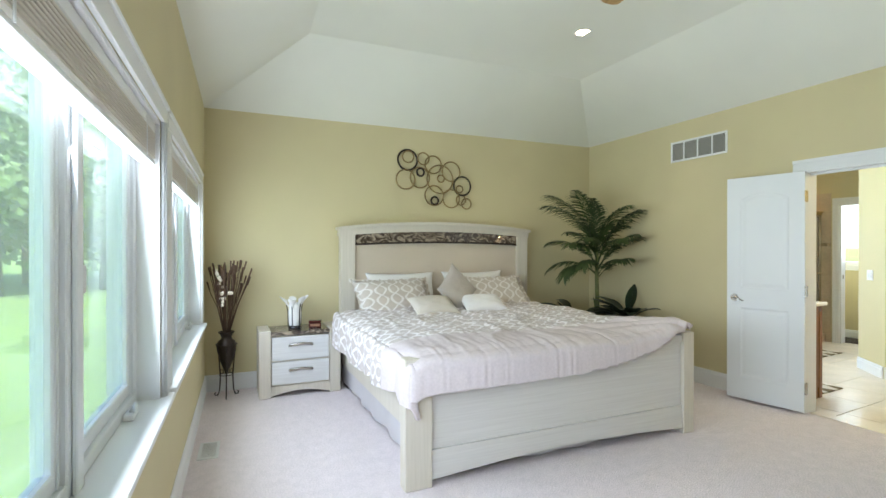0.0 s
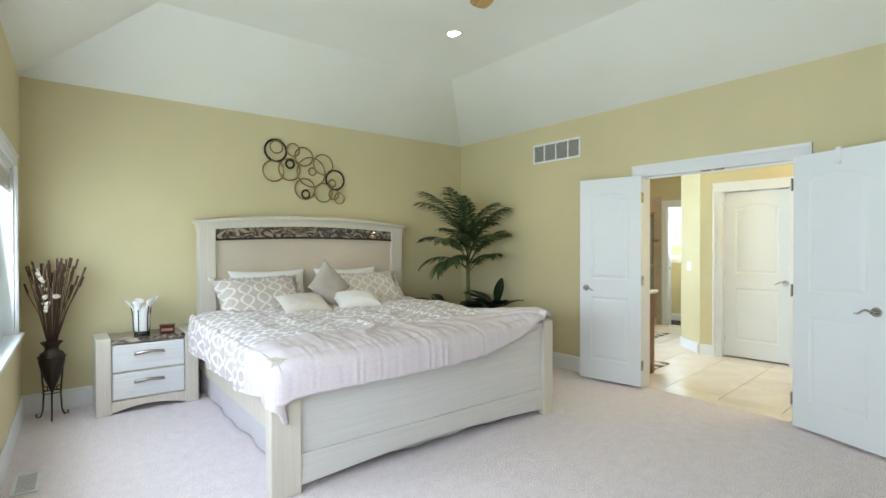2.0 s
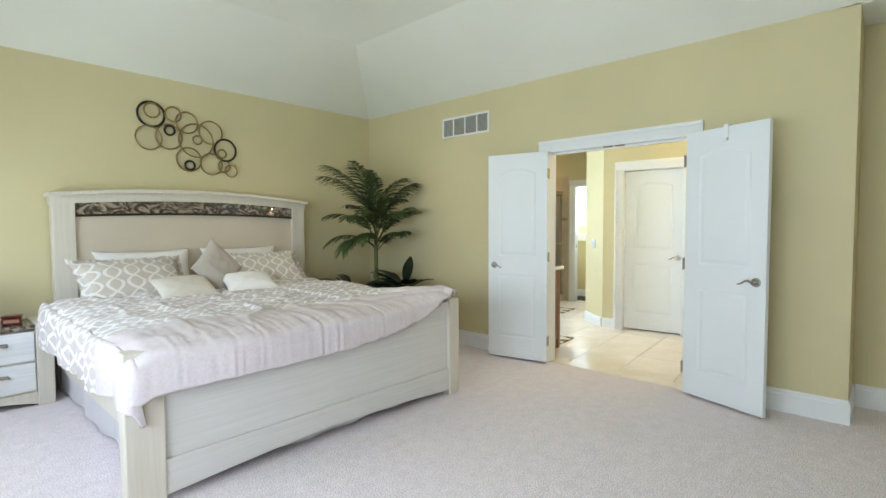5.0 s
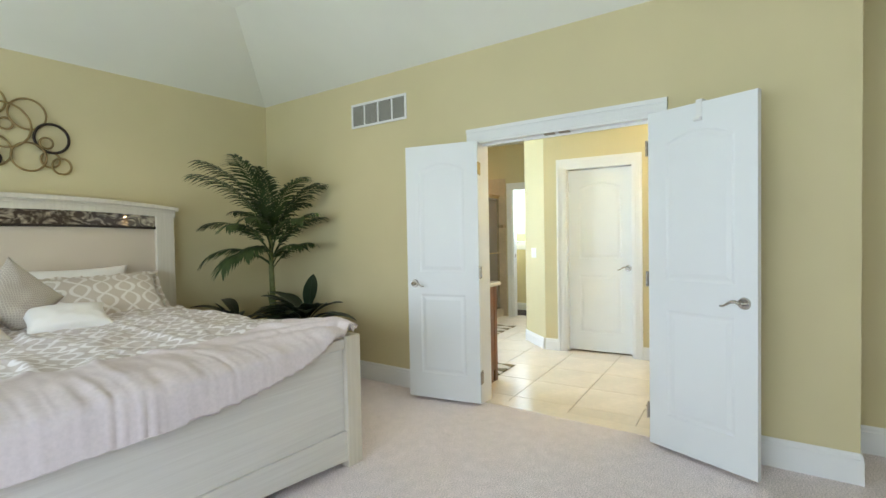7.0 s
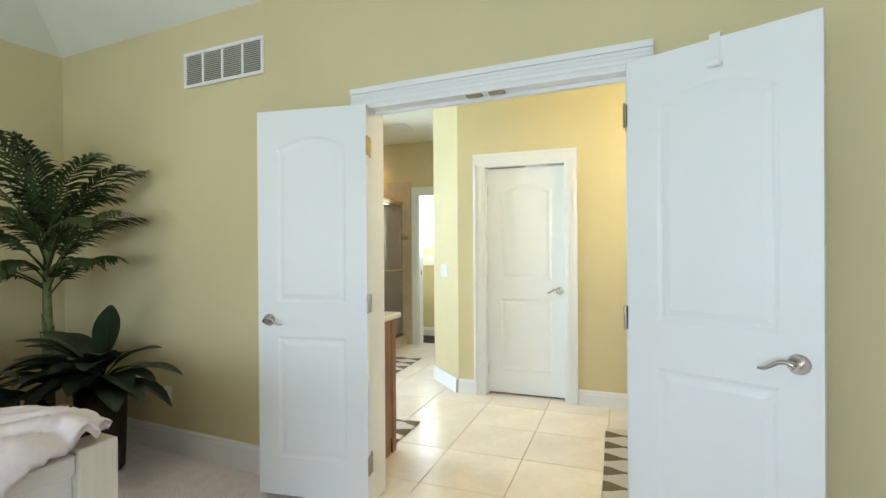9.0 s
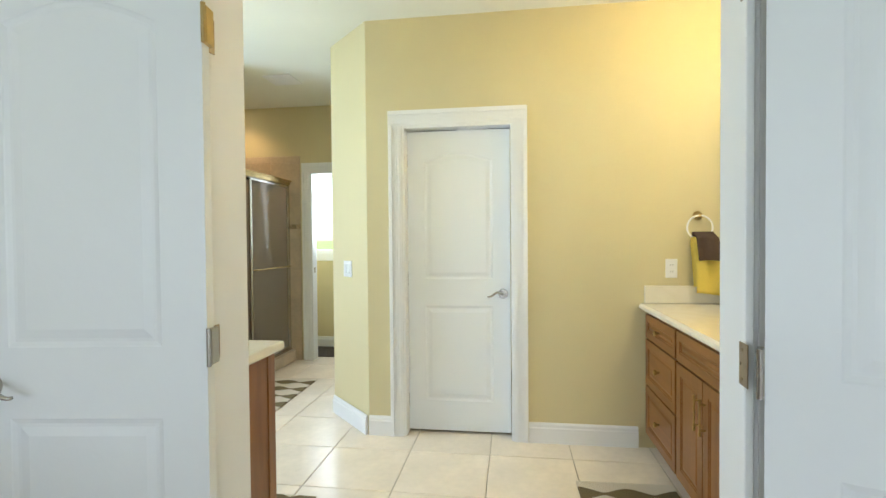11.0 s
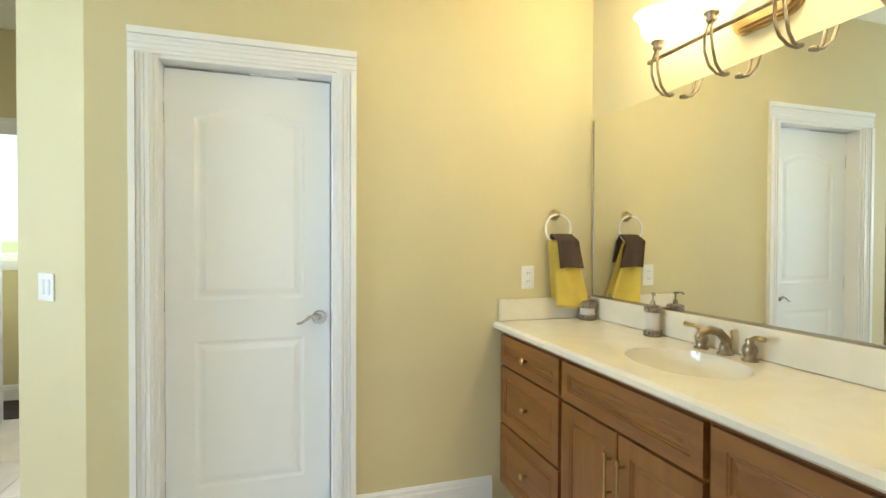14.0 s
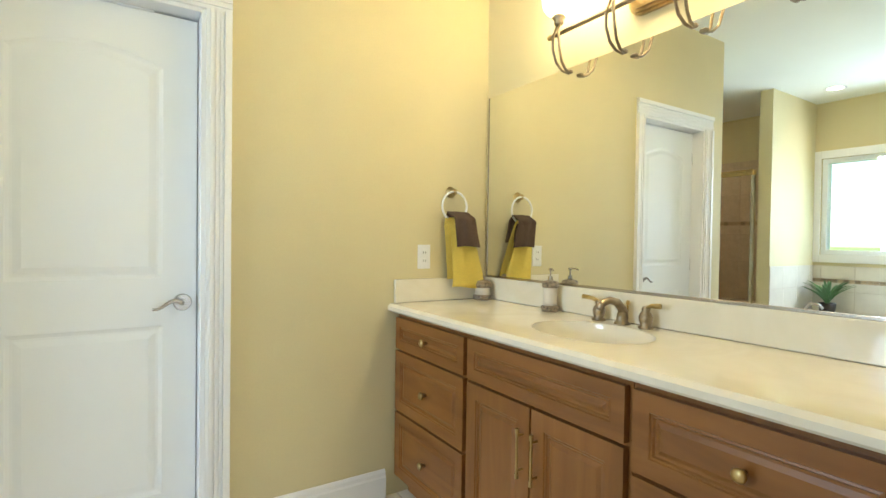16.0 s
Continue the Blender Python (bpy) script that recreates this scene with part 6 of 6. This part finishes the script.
def fixed_window(name, label, along, a0, a1, z0, z1, face, depth, sign):
    """A picture window with casing; along x (face is a y) or along y (face is an x)."""
    t = thing(name, pose(0, 0, 0), label, "window", kind="structure")
    def bx(p0, p1, q0, q1, lo, hi, bv=0.003):
        q0, q1 = sorted((face + sign * q0, face + sign * q1))
        return box(p0, p1, q0, q1, lo, hi, bv) if along == "x" else box(q0, q1, p0, p1, lo, hi, bv)
    w = 0.085
    for p0, p1, lo, hi in ((a0 - w, a0, z0 - w, z1 + w), (a1, a1 + w, z0 - w, z1 + w), (a0, a1, z1, z1 + w), (a0, a1, z0 - w, z0)):
        part("casing", bx(p0, p1, -0.018, -0.001, lo, hi), TRIM, t)
    fr = bmesh.new()
    for p0, p1, lo, hi in ((a0, a0 + 0.05, z0, z1), (a1 - 0.05, a1, z0, z1), (a0 + 0.05, a1 - 0.05, z0, z0 + 0.05), (a0 + 0.05, a1 - 0.05, z1 - 0.05, z1)):
        merge(fr, bx(p0, p1, 0.02, depth, lo, hi))
    part("window_frame", fr, VINYL, t)
    pn = part("pane", bx(a0 + 0.045, a1 - 0.045, depth * 0.6, depth * 0.6 + 0.005, z0 + 0.045, z1 - 0.045, 0), CLEAR, t)
    pn.visible_shadow = False


fixed_window("window_3", "white framed window above the tub", "x", *TUBW, 1.10, 2.14, YT, 0.13, 1)
fixed_window("window_4", "white framed window in the toilet room", "y", *TW, 1.14, 2.20, 9.08, 0.115, 1)

# ---- toilet room door, standing open, and outdoor things ----
tdoor = door("door_4", "white panel door of the toilet room, open", pose(XS + 0.125, TD[0] + 0.02, 0.012, 0, 0, 2), 0.60, 2.02, 0.0, 0.54, -1, (1,), 0)

PLACE = Matrix.Identity(4)
LEAFY = mat("tree_foliage", (0.15, 0.24, 0.085), 0.7, grain=0.3, grain_scale=4, blotch=0.3, blotch_scale=0.6)
BARK = mat("bark", (0.10, 0.075, 0.05), 0.9, grain=0.4, grain_scale=20, bump=0.8, bump_scale=30)


def tree(x, y, height, seed):
    t = thing("tree", pose(x, y, -0.6), "leafy green tree beyond the lawn", "tree", "trees beyond the lawn")
    rnd = random.Random(seed)
    tr_h = height * 0.45
    part("trunk", tube([(0, 0, -0.1), (0.1, 0, tr_h * 0.5), (0.05, 0.1, tr_h), (0, 0, height * 0.8)], lambda u: height * 0.02 * (1 - 0.85 * u), 8), BARK, t)
    verts, faces = [], []
    blobs = [(rnd.uniform(-0.25, 0.25) * height, rnd.uniform(-0.25, 0.25) * height, rnd.uniform(0.22, 0.9) * height, rnd.uniform(0.09, 0.17) * height) for _ in range(26)]
    for k, (bx, by, bz, br) in enumerate(blobs):
        if k % 4 == 0:
            part("limb", tube([(0, 0, tr_h * 0.7), (bx * 0.5, by * 0.5, (bz + tr_h * 0.7) / 2), (bx, by, bz)], lambda u: height * 0.008 * (1 - 0.8 * u), 6), BARK, t)
        for _ in range(150):
            d = Vector((rnd.gauss(0, 1), rnd.gauss(0, 1), rnd.gauss(0, 1))).normalized() * br * rnd.uniform(0.6, 1.1)
            c = Vector((bx, by, bz)) + d
            s = height * rnd.uniform(0.014, 0.026)
            e = Vector((rnd.gauss(0, 1), rnd.gauss(0, 1), rnd.gauss(0, 1))).normalized()
            g = e.orthogonal().normalized()
            i = len(verts)
            verts += [tuple(c + e * s), tuple(c + g * s * 0.7), tuple(c - e * s), tuple(c - g * s * 0.7)]
            faces.append((i, i + 1, i + 2, i + 3))
    me = bpy.data.meshes.new("crown")
    me.from_pydata(verts, [], faces)
    me.materials.append(LEAFY)
    ob = new("crown", me)
    ob.parent = t
    ob["kind"] = "stuff"
    return t


trees = [tree(-14, 24, 8.5, 1), tree(-24, 30, 11, 2), tree(-8, 34, 10, 3)]
rnd = random.Random(9)
for k in range(44):
    a, d = radians(9 + 1.9 * k), rnd.uniform(26, 44)
    copy_thing(trees[k % 3], pose(-d * math.sin(a), d * math.cos(a), -0.6, 0, 0, rnd.uniform(0, 360)))



def feeder():
    """Small wooden bird feeder hung from the eave outside the glass."""
    t = thing("bird_feeder", pose(-0.62, 1.30, 1.36), "small brown wooden feeder hanging outside the window", "bird feeder")
    WOODY = mat("weathered_cedar", (0.22, 0.10, 0.06), 0.8, grain=0.3, grain_scale=60)
    part("body", prism([(-0.022, 0), (0.022, 0), (0.018, 0.06), (0.0, 0.075), (-0.018, 0.06)], 0.04, lambda u, v, w: Vector((w - 0.02, u, v))), WOODY, t)
    part("tray", box(-0.03, 0.03, -0.035, 0.035, -0.008, 0.0, 0.002), WOODY, t)
    part("cord", cyl((0, 0, 0.07), (0, 0, 1.392), 0.0015, seg=5), BRONZE, t)


feeder()
solid("eave", box(-0.95, -0.36, -2.8, 5.3, 2.75, 2.9), TRIM, "white soffit of the eave above the windows", "eave")
PLACE = BATH

# ---- floor tiles of the bathroom ----
PITCH = 0.488
lay = bmesh.new()
e = 0.0022
lo = [lay.verts.new((a, b, -0.010)) for a, b in ((e, e), (PITCH - e, e), (PITCH - e, PITCH - e), (e, PITCH - e))]
md = [lay.verts.new((v.co.x, v.co.y, -0.0015)) for v in lo]
tp = [lay.verts.new((a, b, 0.0)) for a, b in ((2 * e, 2 * e), (PITCH - 2 * e, 2 * e), (PITCH - 2 * e, PITCH - 2 * e), (2 * e, PITCH - 2 * e))]
for p, q in ((lo, md), (md, tp)):
    for i in range(4):
        lay.faces.new((p[i], p[(i + 1) % 4], q[(i + 1) % 4], q[i]))
lay.faces.new(tp)
tile_mesh = mesh_of("floor_tile", lay, TILE)
floor_bath = bpy.data.objects["floor_bath"]
for i in range(0, 10):
    for j in range(-3, 8):
        ob = new("floor_tile", tile_mesh)
        ob.parent = floor_bath
        ob.location = (6.30 + PITCH * (i - 3), 1.90 + PITCH * j, 0)
# cut pieces inside the doorway
cut = tile_mesh.copy()
for v in cut.vertices:
    v.co.x = PITCH - (PITCH - v.co.x) * 0.52
for j in (-2, -1, 0, 1):
    ob = new("floor_tile", cut)
    ob.parent = floor_bath
    ob.location = (6.30 - PITCH * 4, 1.90 + PITCH * j, 0)
PLACE = Matrix.Identity(4)
sill = solid("threshold", box(XB - 0.077, 4.725, 1.116, 2.370, -0.004, 0.001, 0.001), TILE, "cream tile strip at the carpet edge", "threshold")

# white piece stands in for closet light showing above the closed door
part("draught_strip", box(0.34, 0.54, 0.0, 0.012, 2.010, 2.022, 0.001), TRIM, bpy.data.objects["door_3"], "white strip standing in for light in the gap above the leaf")
